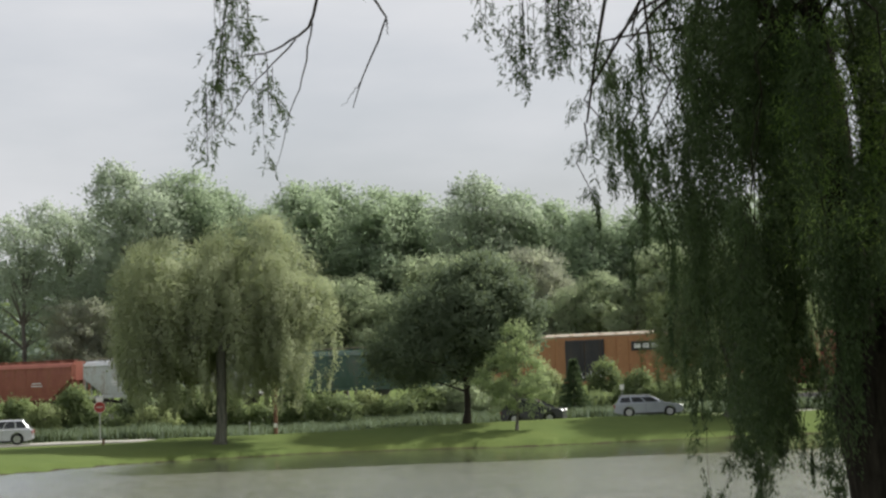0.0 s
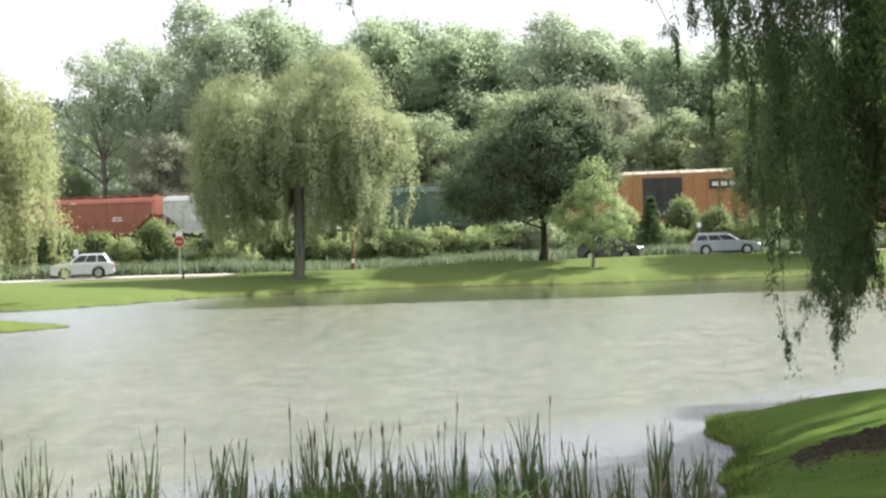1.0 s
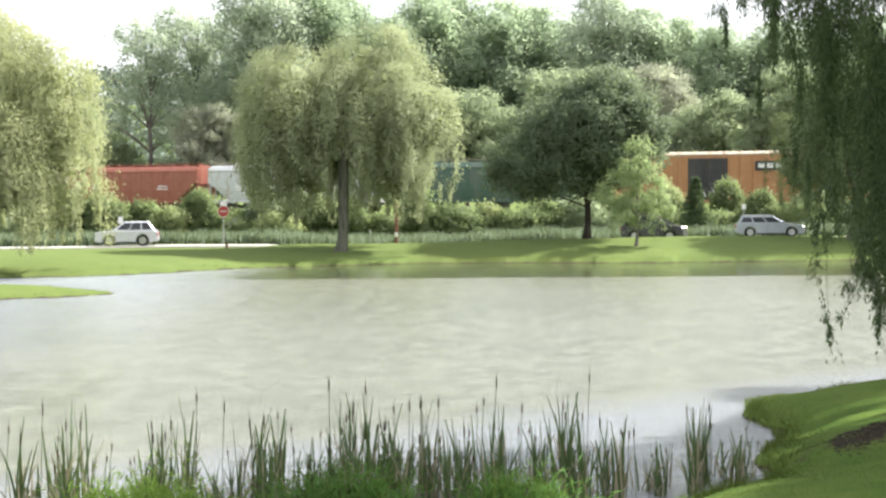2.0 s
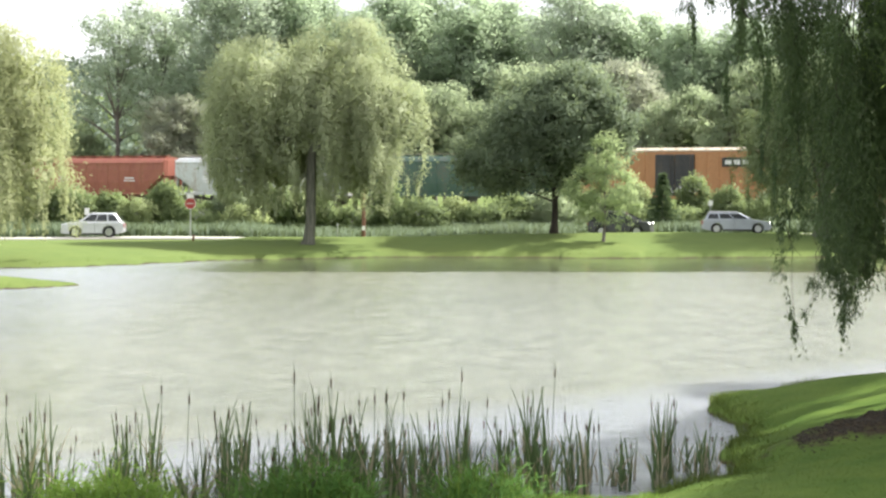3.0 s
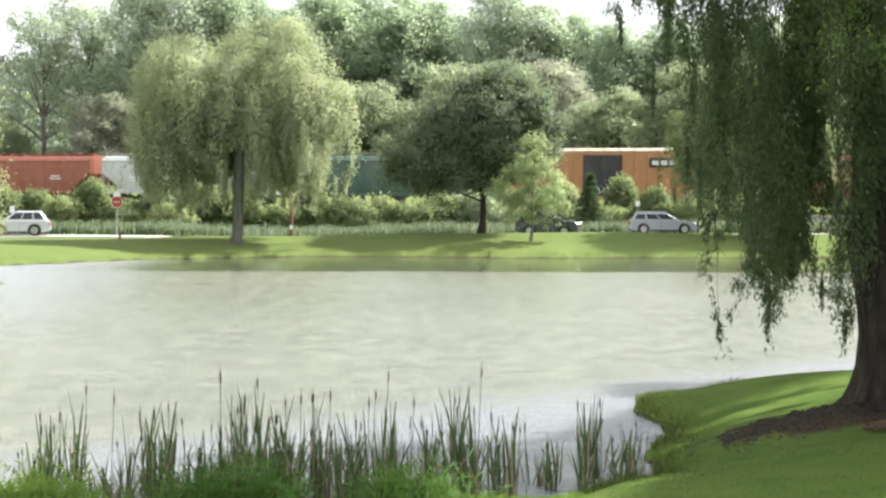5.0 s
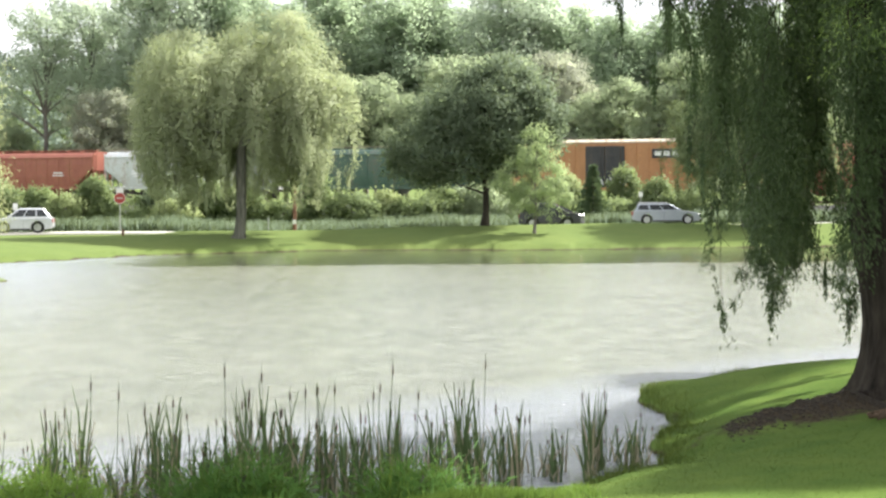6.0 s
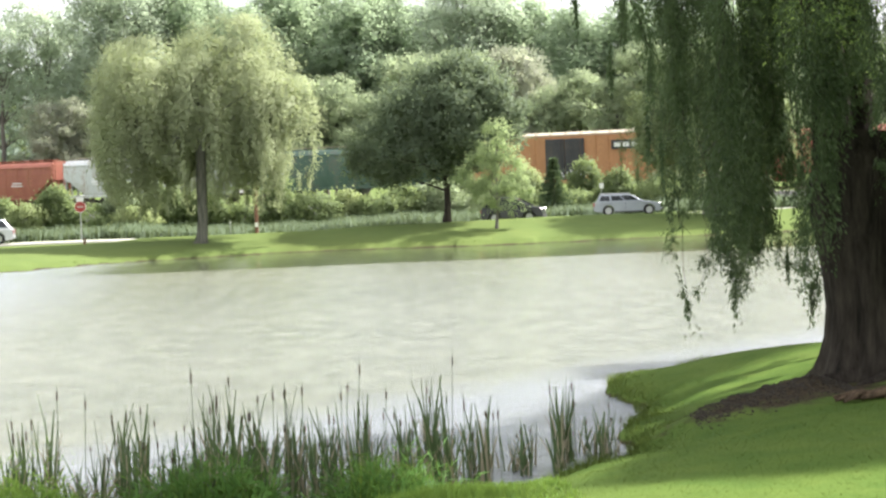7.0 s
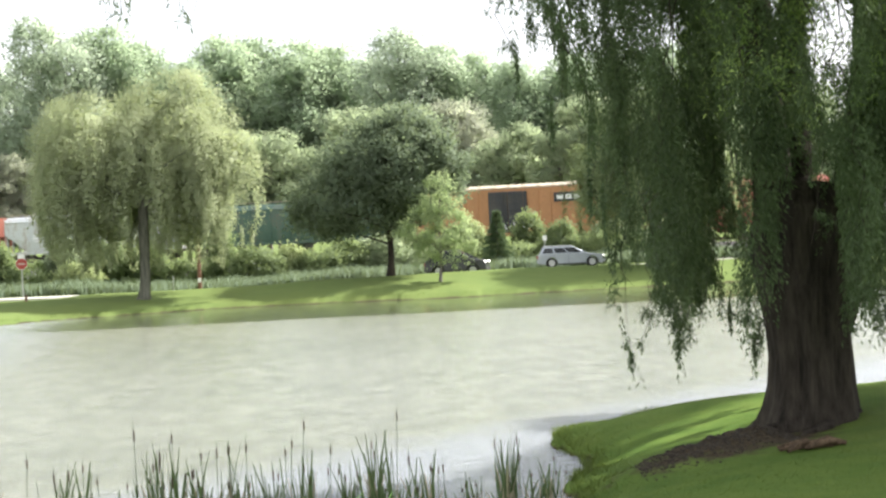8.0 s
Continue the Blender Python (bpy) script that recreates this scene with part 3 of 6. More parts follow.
    p[:, :2] *= (1 - tuck * ease((6.5 - p[:, 2]) / 4.5))[:, None]
    # each plume ends in a few separate tails
    tails = lumps(np.stack([p[:, 0] * 2.2, p[:, 1] * 2.2, p[:, 2] * 0.35], 1), 1.1, seed) > -0.75 + 1.0 * q
    # the foot of the trunk stays clear
    clear = ~((np.abs(p[:, 0] - 0.05 * p[:, 2]) < 0.62) & (p[:, 1] < 1.0) & (p[:, 2] < fork + 0.4)) & (p[:, 2] > 0.8 * skirt)
    airy = lumps(p * np.array([1, 1, 0.42]), 2.3, seed + 5) > gaps - 0.5 * ease((p[:, 2] - 5) / 4)
    ok = tails & clear & airy
    j, q, p, around = j[ok], q[ok], p[ok], around[ok]
    way = out[j] * (0.8 - 0.7 * q)[:, None] + rng.standard_normal(p.shape) * 0.4
    way[:, 2] -= 0.3 + 0.9 * q
    soft = unit(around * 0.30 + out[j] * 0.55 + np.array([0, -0.1, 1.0]) * (1.25 - 1.15 * q)[:, None] + own[j] + rng.standard_normal(p.shape) * 0.10)
    va, fa = leaves(p, way, size[0], size[1], rng, soft)
    blobs = [(l[0], l[1] + 0.2, l[2], l[3], l[3], l[4]) for l in lobes]
    vb, fb, nb = inner_leaves(blobs, 0.66, 600, rng)
    high = vb.reshape(-1, 4, 3)[:, 0, 2] > skirt + 1.5
    vb, nb = vb.reshape(-1, 4, 3)[high].reshape(-1, 3), nb.reshape(-1, 4, 3)[high].reshape(-1, 3)
    fb = np.arange(len(vb)).reshape(-1, 4)
    v, f = join([(va, fa), (vb, fb)])
    part_mesh("crown", mesh_of("crown", v, f, leaf, normals=np.concatenate([np.repeat(soft, 4, axis=0), nb])), tree)
    return tree


def clump_points(blobs, clumps, per, spread, rng, shell=0.8):
    """Leaf places in billowing clumps over ellipsoids (cx, cy, cz, rx, ry, rz)."""
    blobs = np.array(blobs, float)
    w = blobs[:, 3] * blobs[:, 5]
    which = rng.choice(len(blobs), clumps * 2, p=w / w.sum())
    d = unit(rng.standard_normal((len(which), 3)) + np.array([0, -0.15, 0.1]))
    r = shell + (1 - shell) * rng.uniform(0, 1.15, len(which))
    c = blobs[which, :3] + d * r[:, None] * blobs[which, 3:]
    # none where another bough covers it
    deep = np.min(np.linalg.norm((c[:, None] - blobs[None, :, :3]) / blobs[None, :, 3:], axis=2), axis=1)
    order = np.argsort(deep < 0.72, kind="stable")[:clumps]
    c, d = c[order], d[order]
    big = rng.uniform(0.6, 1.4, clumps)
    idx = np.repeat(np.arange(clumps), per)
    off = rng.standard_normal((len(idx), 3)) * 0.55 + d[idx] * 0.2
    p = c[idx] + off * (spread * big[idx])[:, None] * np.array([1.15, 1.15, 0.8])
    return c, p, off, d[idx], big


def leafy_tree(name, x, y, blobs, leaf, bark, label, seed, clumps=160, per=70, spread=0.75, size=(0.36, 0.24), trunk_r=0.3,
               top=None, category="tree", limbs=10, droop=0.0, z=None, shell=0.8, gaps=0.0, inner=0.78):
    rng = np.random.default_rng(seed)
    z0 = base_at(x, y) if z is None else z
    tree = thing(name, label, category, Matrix.Translation((x, y, z0)))
    c, p, off, out, big = clump_points(blobs, clumps, per, spread, rng, shell)
    tall = top or max(b[2] for b in blobs)
    hs = np.linspace(-0.15, tall, 9)
    lean = rng.standard_normal(2) * 0.05 * tall
    mid = np.stack([lean[0] * (hs / tall) ** 2 + 0.08 * np.sin(hs), lean[1] * (hs / tall) ** 2, hs], 1)
    rs = trunk_r * np.interp(hs, [-0.2, 0.3, 1.0, tall], [1.7, 1.25, 1.0, 0.25])
    v, f = tube(mid, rs, 9, 0.05, rng)
    part_mesh("trunk", mesh_of("trunk", v, f, bark, True), tree)
    order = rng.permutation(len(c))[:limbs]
    for k in order:
        s = mid[np.clip(np.searchsorted(hs, min(c[k, 2] * 0.62, tall * 0.85)), 1, 8)]
        v, f = tube(curve_points(s, c[k], 0.25, 6, rng, 0.05), np.linspace(trunk_r * 0.4, trunk_r * 0.07, 6), 5)
        part_mesh("limb", mesh_of("limb", v, f, bark, True), tree)
    way = rng.standard_normal(p.shape) * 0.8 + off * 0.5 + out * 0.3
    way[:, 2] -= droop
    each = np.repeat(rng.standard_normal((len(c), 3)) * 0.22, per, axis=0)
    soft = unit(off * 0.65 + out * 0.45 + np.array([0, -0.1, 0.45]) + each + rng.standard_normal(p.shape) * 0.16)
    if gaps:
        whole = lumps(p, gaps, seed) > -0.3
        p, way, soft = p[whole], way[whole], soft[whole]
    v, f = leaves(p, way, size[0], size[1], rng, soft)
    normals = np.repeat(soft, 4, axis=0)
    if inner:
        vb, fb, nb = inner_leaves(blobs, inner, 160, rng)
        v, f = join([(v, f), (vb, fb)])
        normals = np.concatenate([normals, nb])
    part_mesh("crown", mesh_of("crown", v, f, leaf, normals=normals), tree)
    return tree


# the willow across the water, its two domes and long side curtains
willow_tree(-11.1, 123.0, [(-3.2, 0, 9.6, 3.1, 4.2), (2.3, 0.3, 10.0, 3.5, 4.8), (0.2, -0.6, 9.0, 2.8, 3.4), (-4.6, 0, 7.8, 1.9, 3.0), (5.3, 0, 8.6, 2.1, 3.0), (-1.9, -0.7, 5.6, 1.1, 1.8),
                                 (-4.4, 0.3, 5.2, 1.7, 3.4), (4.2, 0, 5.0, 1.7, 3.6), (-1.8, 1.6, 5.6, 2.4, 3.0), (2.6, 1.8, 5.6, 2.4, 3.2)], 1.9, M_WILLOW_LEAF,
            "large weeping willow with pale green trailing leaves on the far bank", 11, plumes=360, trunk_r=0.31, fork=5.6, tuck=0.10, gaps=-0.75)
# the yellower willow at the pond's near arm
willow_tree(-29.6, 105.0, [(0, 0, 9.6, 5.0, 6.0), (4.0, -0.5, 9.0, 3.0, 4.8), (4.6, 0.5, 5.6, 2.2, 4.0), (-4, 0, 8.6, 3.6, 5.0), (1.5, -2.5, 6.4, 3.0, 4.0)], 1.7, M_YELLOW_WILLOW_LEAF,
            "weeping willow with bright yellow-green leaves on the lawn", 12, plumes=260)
# a greener willow on the far bank, mostly behind the great one
willow_tree(22.6, 127.6, [(0, 0, 7.6, 4.0, 4.6), (-3.4, 0.3, 5.6, 2.3, 3.6), (3.6, 0, 6.2, 2.8, 3.8), (-1, 1.5, 5.2, 3.2, 3.0)], 1.6, M_GREEN_WILLOW_LEAF,
            "mid-green weeping willow beside the road on the far bank", 13, plumes=170)
# broad dark shade tree beside the road
leafy_tree("shade_tree", 4.9, 128.0, [(0.6, 0, 7.2, 3.7, 3.4, 2.8), (-3.0, 0, 5.0, 3.4, 3.0, 1.9), (2.5, 0.6, 5.8, 2.5, 2.4, 2.2), (1.3, 0, 8.7, 2.6, 2.4, 2.1),
                                      (-1.6, 0, 6.7, 3.2, 3.0, 2.3), (-4.4, 0, 4.0, 1.8, 1.8, 1.1), (3.4, 0, 7.4, 1.9, 2.0, 1.6), (-2.2, 0, 8.0, 1.5, 1.5, 1.2), (0.9, 0, 10.0, 1.5, 1.5, 1.3), (2.7, 0, 9.1, 1.2, 1.2, 1.1), (-0.9, 0, 9.2, 1.2, 1.2, 1.2), (-0.6, 0, 3.9, 1.8, 1.8, 1.0)],
           M_OAK_LEAF, M_BARK, "broad dark green shade tree on the far lawn", 21, clumps=460, per=85, spread=0.62, size=(0.22, 0.14),
           trunk_r=0.21, limbs=24, top=9.0)
# the slim light green sapling before it
leafy_tree("young_willow", 7.9, 123.8, [(0.1, 0, 6.0, 0.7, 0.7, 1.0), (-0.3, 0, 5.0, 1.0, 1.0, 1.0), (0.5, 0, 4.4, 1.2, 1.0, 1.1), (-1.1, 0, 3.7, 1.1, 1.0, 1.2), (1.0, 0, 3.3, 1.1, 1.0, 1.3), (0, 0, 2.6, 1.5, 1.3, 1.1),
                                        (1.5, 0, 2.5, 0.6, 0.5, 0.9), (-2.0, 0, 3.0, 0.6, 0.5, 0.9), (-0.9, 0, 1.7, 0.7, 0.6, 0.7), (0.9, 0, 1.6, 0.8, 0.6, 0.7)],
           M_SAPLING_LEAF, M_GREY_BARK, "slender young willow with fresh light green leaves", 22, clumps=200, per=80, spread=0.34, size=(0.22, 0.06),
           trunk_r=0.09, top=5.6, limbs=14, droop=1.1, inner=0.0, shell=0.4, gaps=1.1)

# ---- the wood behind the railway ----
WOOD_KINDS = {}


def wood_tree(kind, x, y, tall, seed, label, leaf, wide, sparse=1.0):
    """Builds each kind of woodland tree once; further ones are copies, turned and scaled."""
    rng = np.random.default_rng(seed)
    z0 = base_at(x, y)
    if kind not in WOOD_KINDS:
        h = 24.0
        airy = kind in "cd"
        blobs = [(0, 0, h * 0.86, wide * 0.5, wide * 0.5, h * 0.11), (0, 0, h * 0.68, wide * 0.68, wide * 0.68, h * 0.16), (0, 0, h * 0.48, wide * 0.6, wide * 0.6, h * 0.14)]
        for k in range(13):
            a, lift = k * 2.399, 0.30 + 0.60 * (k + 0.5) / 13
            reach = wide * (1.0 - 0.55 * max(0, lift - 0.5) / 0.45) * rng.uniform(0.55, 0.85)
            blobs.append((reach * math.cos(a), reach * math.sin(a), h * lift, wide * rng.uniform(0.30, 0.46), wide * rng.uniform(0.30, 0.46), h * rng.uniform(0.06, 0.10)))
        if airy:
            blobs = [b for b in blobs[3:] if b[2] > h * 0.42]
        t = leafy_tree("woodland_tree", x, y, blobs, leaf, M_GREY_BARK, label, seed, clumps=int(480 * sparse), per=56, spread=0.85, gaps=0.0 if kind != "c" else 2.6,
                       size=(0.32, 0.21), trunk_r=0.34, top=h * 0.9, limbs=16, z=0.0, shell=0.45 if airy else 0.75, inner=0.0 if airy else 0.6)
        tagged(t, group="wood behind the railway")
        WOOD_KINDS[kind] = t
        t.matrix_basis = Matrix.Translation((x, y, z0)) @ Matrix.Diagonal((tall / h, tall / h, tall / h, 1))
        return t
    src = WOOD_KINDS[kind]
    s = tall / 24.0
    m = Matrix.Translation((x, y, z0)) @ Matrix.Rotation(rng.uniform(0, 6.28), 4, "Z")
    ob = copy_thing(src, m)
    ob.scale = (s * rng.uniform(0.9, 1.15), s * rng.uniform(0.9, 1.15), s)
    return ob


GREEN = "tall full-leaved cottonwood in the wood behind the railway"
GREY = "tall thin-crowned cottonwood with grey-green leaves and gaps"
LOW = "dark green understory tree behind the railway"
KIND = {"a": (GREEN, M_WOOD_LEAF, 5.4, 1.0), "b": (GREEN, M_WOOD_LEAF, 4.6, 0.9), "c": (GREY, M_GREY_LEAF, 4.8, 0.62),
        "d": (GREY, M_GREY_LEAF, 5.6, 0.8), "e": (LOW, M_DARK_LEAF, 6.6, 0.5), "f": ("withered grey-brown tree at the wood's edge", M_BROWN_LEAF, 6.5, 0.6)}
TALL = [("c", -39, 22.6), ("c", -34.5, 24.0), ("c", -30.5, 22.5), ("d", -26.6, 27.2), ("a", -20.6, 26.0), ("b", -16.8, 23.6), ("a", -12.6, 22.2),
        ("a", -9.2, 24.8), ("b", -5.0, 24.6), ("a", -1.0, 23.8), ("a", 3.6, 22.8), ("b", 7.0, 19.6), ("d", 10.1, 23.2), ("b", 14.2, 21.2),
        ("a", 18.2, 20.2), ("b", 22.4, 19.2), ("a", 27.5, 19.4), ("b", 33, 20), ("a", 39, 20), ("b", 46, 21), ("b", -46, 13), ("a", -53, 17)]
for k, (kind, x, top) in enumerate(TALL):
    label, leaf, wide, sparse = KIND[kind]
    far = (206 if x < 0 else 206 - 0.55 * x) + (k % 3) * 4.0
    s = far / 205.0
    wood_tree(kind, x * s, far, (top + (2.8 if x > 6 else 1.6) - 5) * s + 5 - 1.2, 100 + k, label, leaf, wide, sparse)
for k in range(30):
    rng = np.random.default_rng(300 + k)
    x = -52 + k * 3.4 + rng.uniform(-1, 1)
    far = 201 - 0.48 * (x + 30) + rng.uniform(-3, 4)
    label, leaf, wide, sparse = KIND["e"]
    wood_tree("e", x, far, rng.uniform(10.5, 15.5) - (5.0 if x < -22 else 0), 300 + k, label, leaf, wide, sparse)
for k in range(6, 22):
    rng = np.random.default_rng(500 + k)
    label, leaf, wide, sparse = KIND["e"]
    wood_tree("e", -52 + k * 5 + rng.uniform(-1, 1), 228 + rng.uniform(-4, 8), rng.uniform(13, 17.5) - (4.0 if k < 8 else 0), 500 + k, label, leaf, wide, sparse)
label, leaf, wide, sparse = KIND["f"]
wood_tree("f", 14.6, 184, 15.5, 701, label, leaf, wide, sparse)
wood_tree("f", -32.5, 199, 13, 704, label, leaf, wide, sparse)
wood_tree("f", -22, 196, 12.5, 705, label, leaf, wide, sparse)
wood_tree("f", -29, 200, 12, 702, label, leaf, wide, sparse)
wood_tree("f", -25.5, 203, 12, 703, label, leaf, wide, sparse)


def wooded_hill():
    """A rounded hill far off, under woodland."""
    rng = np.random.default_rng(801)
    n = 60
    gx, gy = np.meshgrid(np.linspace(-330, 20, n), np.linspace(430, 760, n))
    rise = lambda x, y: 27 * np.exp(-((x + 128) / 62) ** 2 - ((y - 560) / 80) ** 2) + 9 * np.exp(-((x + 60) / 70) ** 2 - ((y - 600) / 70) ** 2) - 1.0
    v = np.stack([gx, gy, rise(gx, gy) + 1.0], -1).reshape(-1, 3)
    i, j = np.meshgrid(np.arange(n - 1), np.arange(n - 1), indexing="ij")
    f = np.stack([i * n + j, i * n + j + 1, (i + 1) * n + j + 1, (i + 1) * n + j], -1).reshape(-1, 4)
    hill = tagged(new("far_hill", mesh_of("far_hill", v, f, M_LAWN, True)), "distant rounded hill under woodland", "hill", kind="structure")
    crowns = 900
    cx, cy = rng.uniform(-240, -20, crowns), rng.uniform(460, 600, crowns)
    c = np.stack([cx, cy, rise(cx, cy) + rng.uniform(4, 9, crowns)], 1)
    idx = np.repeat(np.arange(crowns), 60)
    off = unit(rng.standard_normal((len(idx), 3)))
    off[:, 2] = np.abs(off[:, 2])
    p = c[idx] + off * rng.uniform(2.0, 5.0, crowns)[idx, None]
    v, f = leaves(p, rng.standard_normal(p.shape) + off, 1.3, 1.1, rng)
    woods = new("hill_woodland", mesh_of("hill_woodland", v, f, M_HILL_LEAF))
    tagged(woods, "hazy green woodland on the distant hill", "woodland", kind="stuff")


wooded_hill()


# ---- shrubs along the railway ----
def shrub(x, y, wide, tall, leaf, label, seed, clumps=60, per=70, size=(0.22, 0.13), name="shrub", gaps=0.0):
    blobs = [(0, 0, tall * 0.45, wide, wide * 0.7, tall * 0.42), (wide * 0.5, 0, tall * 0.35, wide * 0.6, wide * 0.5, tall * 0.3),
             (-wide * 0.5, 0, tall * 0.38, wide * 0.6, wide * 0.5, tall * 0.34)]
    return leafy_tree(name, x, y, blobs, leaf, M_GREY_BARK, label, seed, clumps=clumps, per=per, spread=0.42, size=size, trunk_r=0.06,
                      top=tall * 0.6, category="shrub", limbs=8, gaps=gaps)


SHRUB = "leafy green shrub beside the railway"
BRIGHT = "sunlit yellow-green shrub with feathery leaves beside the railway"
for k, (x, y, wide, tall, leaf, label) in enumerate([
        (-31.5, 146, 2.0, 3.9, M_SHRUB_LEAF, SHRUB), (-28.6, 147, 1.6, 2.9, M_SHRUB_LEAF, SHRUB), (-26.0, 145, 1.0, 3.7, M_SUMAC_LEAF, BRIGHT),
        (-24.0, 146, 1.7, 3.0, M_SHRUB_LEAF, SHRUB), (-21.6, 146, 1.9, 3.7, M_SHRUB_LEAF, SHRUB), (-19.0, 146, 1.6, 3.2, M_DARK_LEAF, SHRUB),
        (-17.6, 143, 1.2, 2.3, M_SUMAC_LEAF, BRIGHT), (-15.6, 147, 2.0, 3.9, M_SHRUB_LEAF, SHRUB), (-12.8, 147, 1.9, 3.4, M_SHRUB_LEAF, SHRUB),
        (-10.0, 148, 1.8, 3.2, M_SHRUB_LEAF, SHRUB), (-7.3, 147, 1.6, 3.5, M_SHRUB_LEAF, SHRUB), (-4.6, 145, 1.5, 4.9, M_SHRUB_LEAF, SHRUB),
        (-2.0, 146, 1.5, 2.2, M_SUMAC_LEAF, BRIGHT), (0.2, 146, 1.8, 2.9, M_SHRUB_LEAF, SHRUB), (2.4, 147, 1.9, 3.0, M_SHRUB_LEAF, SHRUB),
        (5.0, 147, 2.0, 3.0, M_DARK_LEAF, SHRUB), (7.8, 147, 2.0, 2.8, M_DARK_LEAF, SHRUB), (10.8, 147, 1.8, 2.9, M_SHRUB_LEAF, SHRUB),
        (15.6, 145, 2.0, 2.5, M_SHRUB_LEAF, SHRUB), (18.6, 144, 2.2, 2.6, M_SHRUB_LEAF, SHRUB), (22.5, 144, 2.4, 3.0, M_SHRUB_LEAF, SHRUB),
        (27, 143, 2.6, 3.2, M_DARK_LEAF, SHRUB), (-35, 146, 2.2, 4.0, M_SHRUB_LEAF, SHRUB), (-39, 147, 2.4, 4.2, M_DARK_LEAF, SHRUB),
        (12.2, 152, 1.6, 3.0, M_SUMAC_LEAF, BRIGHT), (14.6, 150, 1.5, 2.7, M_SHRUB_LEAF, SHRUB), (16.8, 151, 1.9, 3.3, M_SHRUB_LEAF, SHRUB),
        (19.8, 149, 1.9, 3.0, M_SHRUB_LEAF, SHRUB), (23.4, 149, 2.0, 3.4, M_DARK_LEAF, SHRUB), (8.6, 151, 1.7, 3.2, M_SHRUB_LEAF, SHRUB)]):
    vary = 1.0 + 0.38 * math.sin(k * 2.7)
    tagged(shrub(x, y, wide * (1.9 - vary) * 0.95, tall * vary, leaf, label, 900 + k, clumps=int(40 + 26 * wide)), group="shrubs along the railway")


def conifer(x, y, tall, seed):
    rng = np.random.default_rng(seed)
    tree = thing("conifer", "small dark green conifer beside the railway", "tree", Matrix.Translation((x, y, base_at(x, y))))
    v, f = tube([(0, 0, -0.1), (0, 0, tall * 0.5), (0, 0, tall)], [0.10, 0.07, 0.02], 8)
    part_mesh("trunk", mesh_of("trunk", v, f, M_GREY_BARK, True), tree)
    n = 9000
    h = rng.uniform(0.06, 1.0, n) ** 0.8
    a = rng.uniform(0, 6.28, n)
    a = np.round(a * 2.2) / 2.2 + rng.standard_normal(n) * 0.16 + np.floor(h * 11)
    r = (1.05 - h) * tall * 0.30 * rng.uniform(0.25, 1.05, n) * (1 + 0.35 * np.sin(a * 3 + h * 9))
    p = np.stack([r * np.cos(a), r * np.sin(a), np.floor(h * 11) / 11 * tall + 0.25 - r * 0.25 + rng.standard_normal(n) * 0.09], 1)
    v, f = leaves(p, unit(p * np.array([1, 1, 0])) + rng.standard_normal((n, 3)) * 0.4, 0.24, 0.07, rng)
    part_mesh("needles", mesh_of("needles", v, f, M_CONIFER_LEAF), tree)


conifer(13.5, 143, 4.3, 41)


# ---- rough meadow between road and railway ----
def blades(x, y, z, tall, width, rng, lean=0.25):
    n = len(x)
    a = rng.uniform(0, 6.28, n)
    s = np.stack([np.cos(a), np.sin(a), a * 0], 1) * (np.ones(n) * width)[:, None]
    p = np.stack([x, y, z], 1)
    h = (np.ones(n) * tall * rng.uniform(0.55, 1.2, n))[:, None]
    tilt = np.concatenate([rng.standard_normal((n, 2)) * lean, np.ones((n, 1))], 1)
    mid = p + tilt * np.array([0.35, 0.35, 0.55]) * h
    v = np.stack([p - s, p + s, mid + s * 0.7, p + tilt * h, mid - s * 0.7], 1).reshape(-1, 3)
    k = np.arange(n)[:, None] * 5
    return v, np.concatenate([k + np.array([[0, 1, 2, 4]]), k + np.array([[4, 2, 3, 3]])])


def blade_sheet(name, v, f, material, label, category):
    n = len(f) // 2
    tri = np.concatenate([f[:n][:, [0, 1, 2]], f[:n][:, [0, 2, 3]], f[n:][:, :3]])
    rng = np.random.default_rng(n)
    soft = np.repeat(unit(np.array([0, 0, 1.0]) + rng.standard_normal((n, 3)) * 0.25), 5, axis=0)
    return tagged(new(name, mesh_of(name, v, tri, material, normals=soft)), label, category, kind="stuff")


def meadow():
    rng = np.random.default_rng(61)
    n = 46000
    x = rng.uniform(-48, 34, n)
    y = 130.2 + 0.12 * (x + 27) + 1.0 + rng.uniform(0, 1, n) ** 1.3 * 10
    z = ground_height(x, y) - 0.03
    tall = 0.80 + 0.22 * np.sin(x * 0.8) * np.sin(y * 0.7 + x * 0.3)
    v, f = blades(x, y, z, tall, 0.035, rng, 0.22)
    blade_sheet("meadow_grass", v, f, M_MEADOW, "tall rough grass between the road and the railway", "grass")


meadow()


# ---- railway ----
M_RED = paint_material("oxide_red_paint", (0.30, 0.075, 0.055), 0.6, wear=0.30, rust=(0.16, 0.07, 0.045))
M_RUST = paint_material("rust_orange_paint", (0.30, 0.095, 0.065), 0.65, wear=0.30, rust=(0.20, 0.09, 0.05))
M_GREYCAR = paint_material("light_grey_paint", (0.50, 0.52, 0.53), 0.55, wear=0.18, rust=(0.28, 0.22, 0.18))
M_TAN = paint_material("tan_grey_paint", (0.40, 0.36, 0.31), 0.6, wear=0.22, rust=(0.26, 0.18, 0.13))
M_GREENCAR = paint_material("dark_green_paint", (0.045, 0.095, 0.07), 0.55, wear=0.25, rust=(0.10, 0.09, 0.07))
M_ORANGE = paint_material("boxcar_orange_paint", (0.44, 0.21, 0.09), 0.6, wear=0.25, rust=(0.30, 0.15, 0.07))
M_BLACKCAR = paint_material("black_paint", (0.03, 0.03, 0.034), 0.5, wear=0.25, rust=(0.06, 0.05, 0.04))
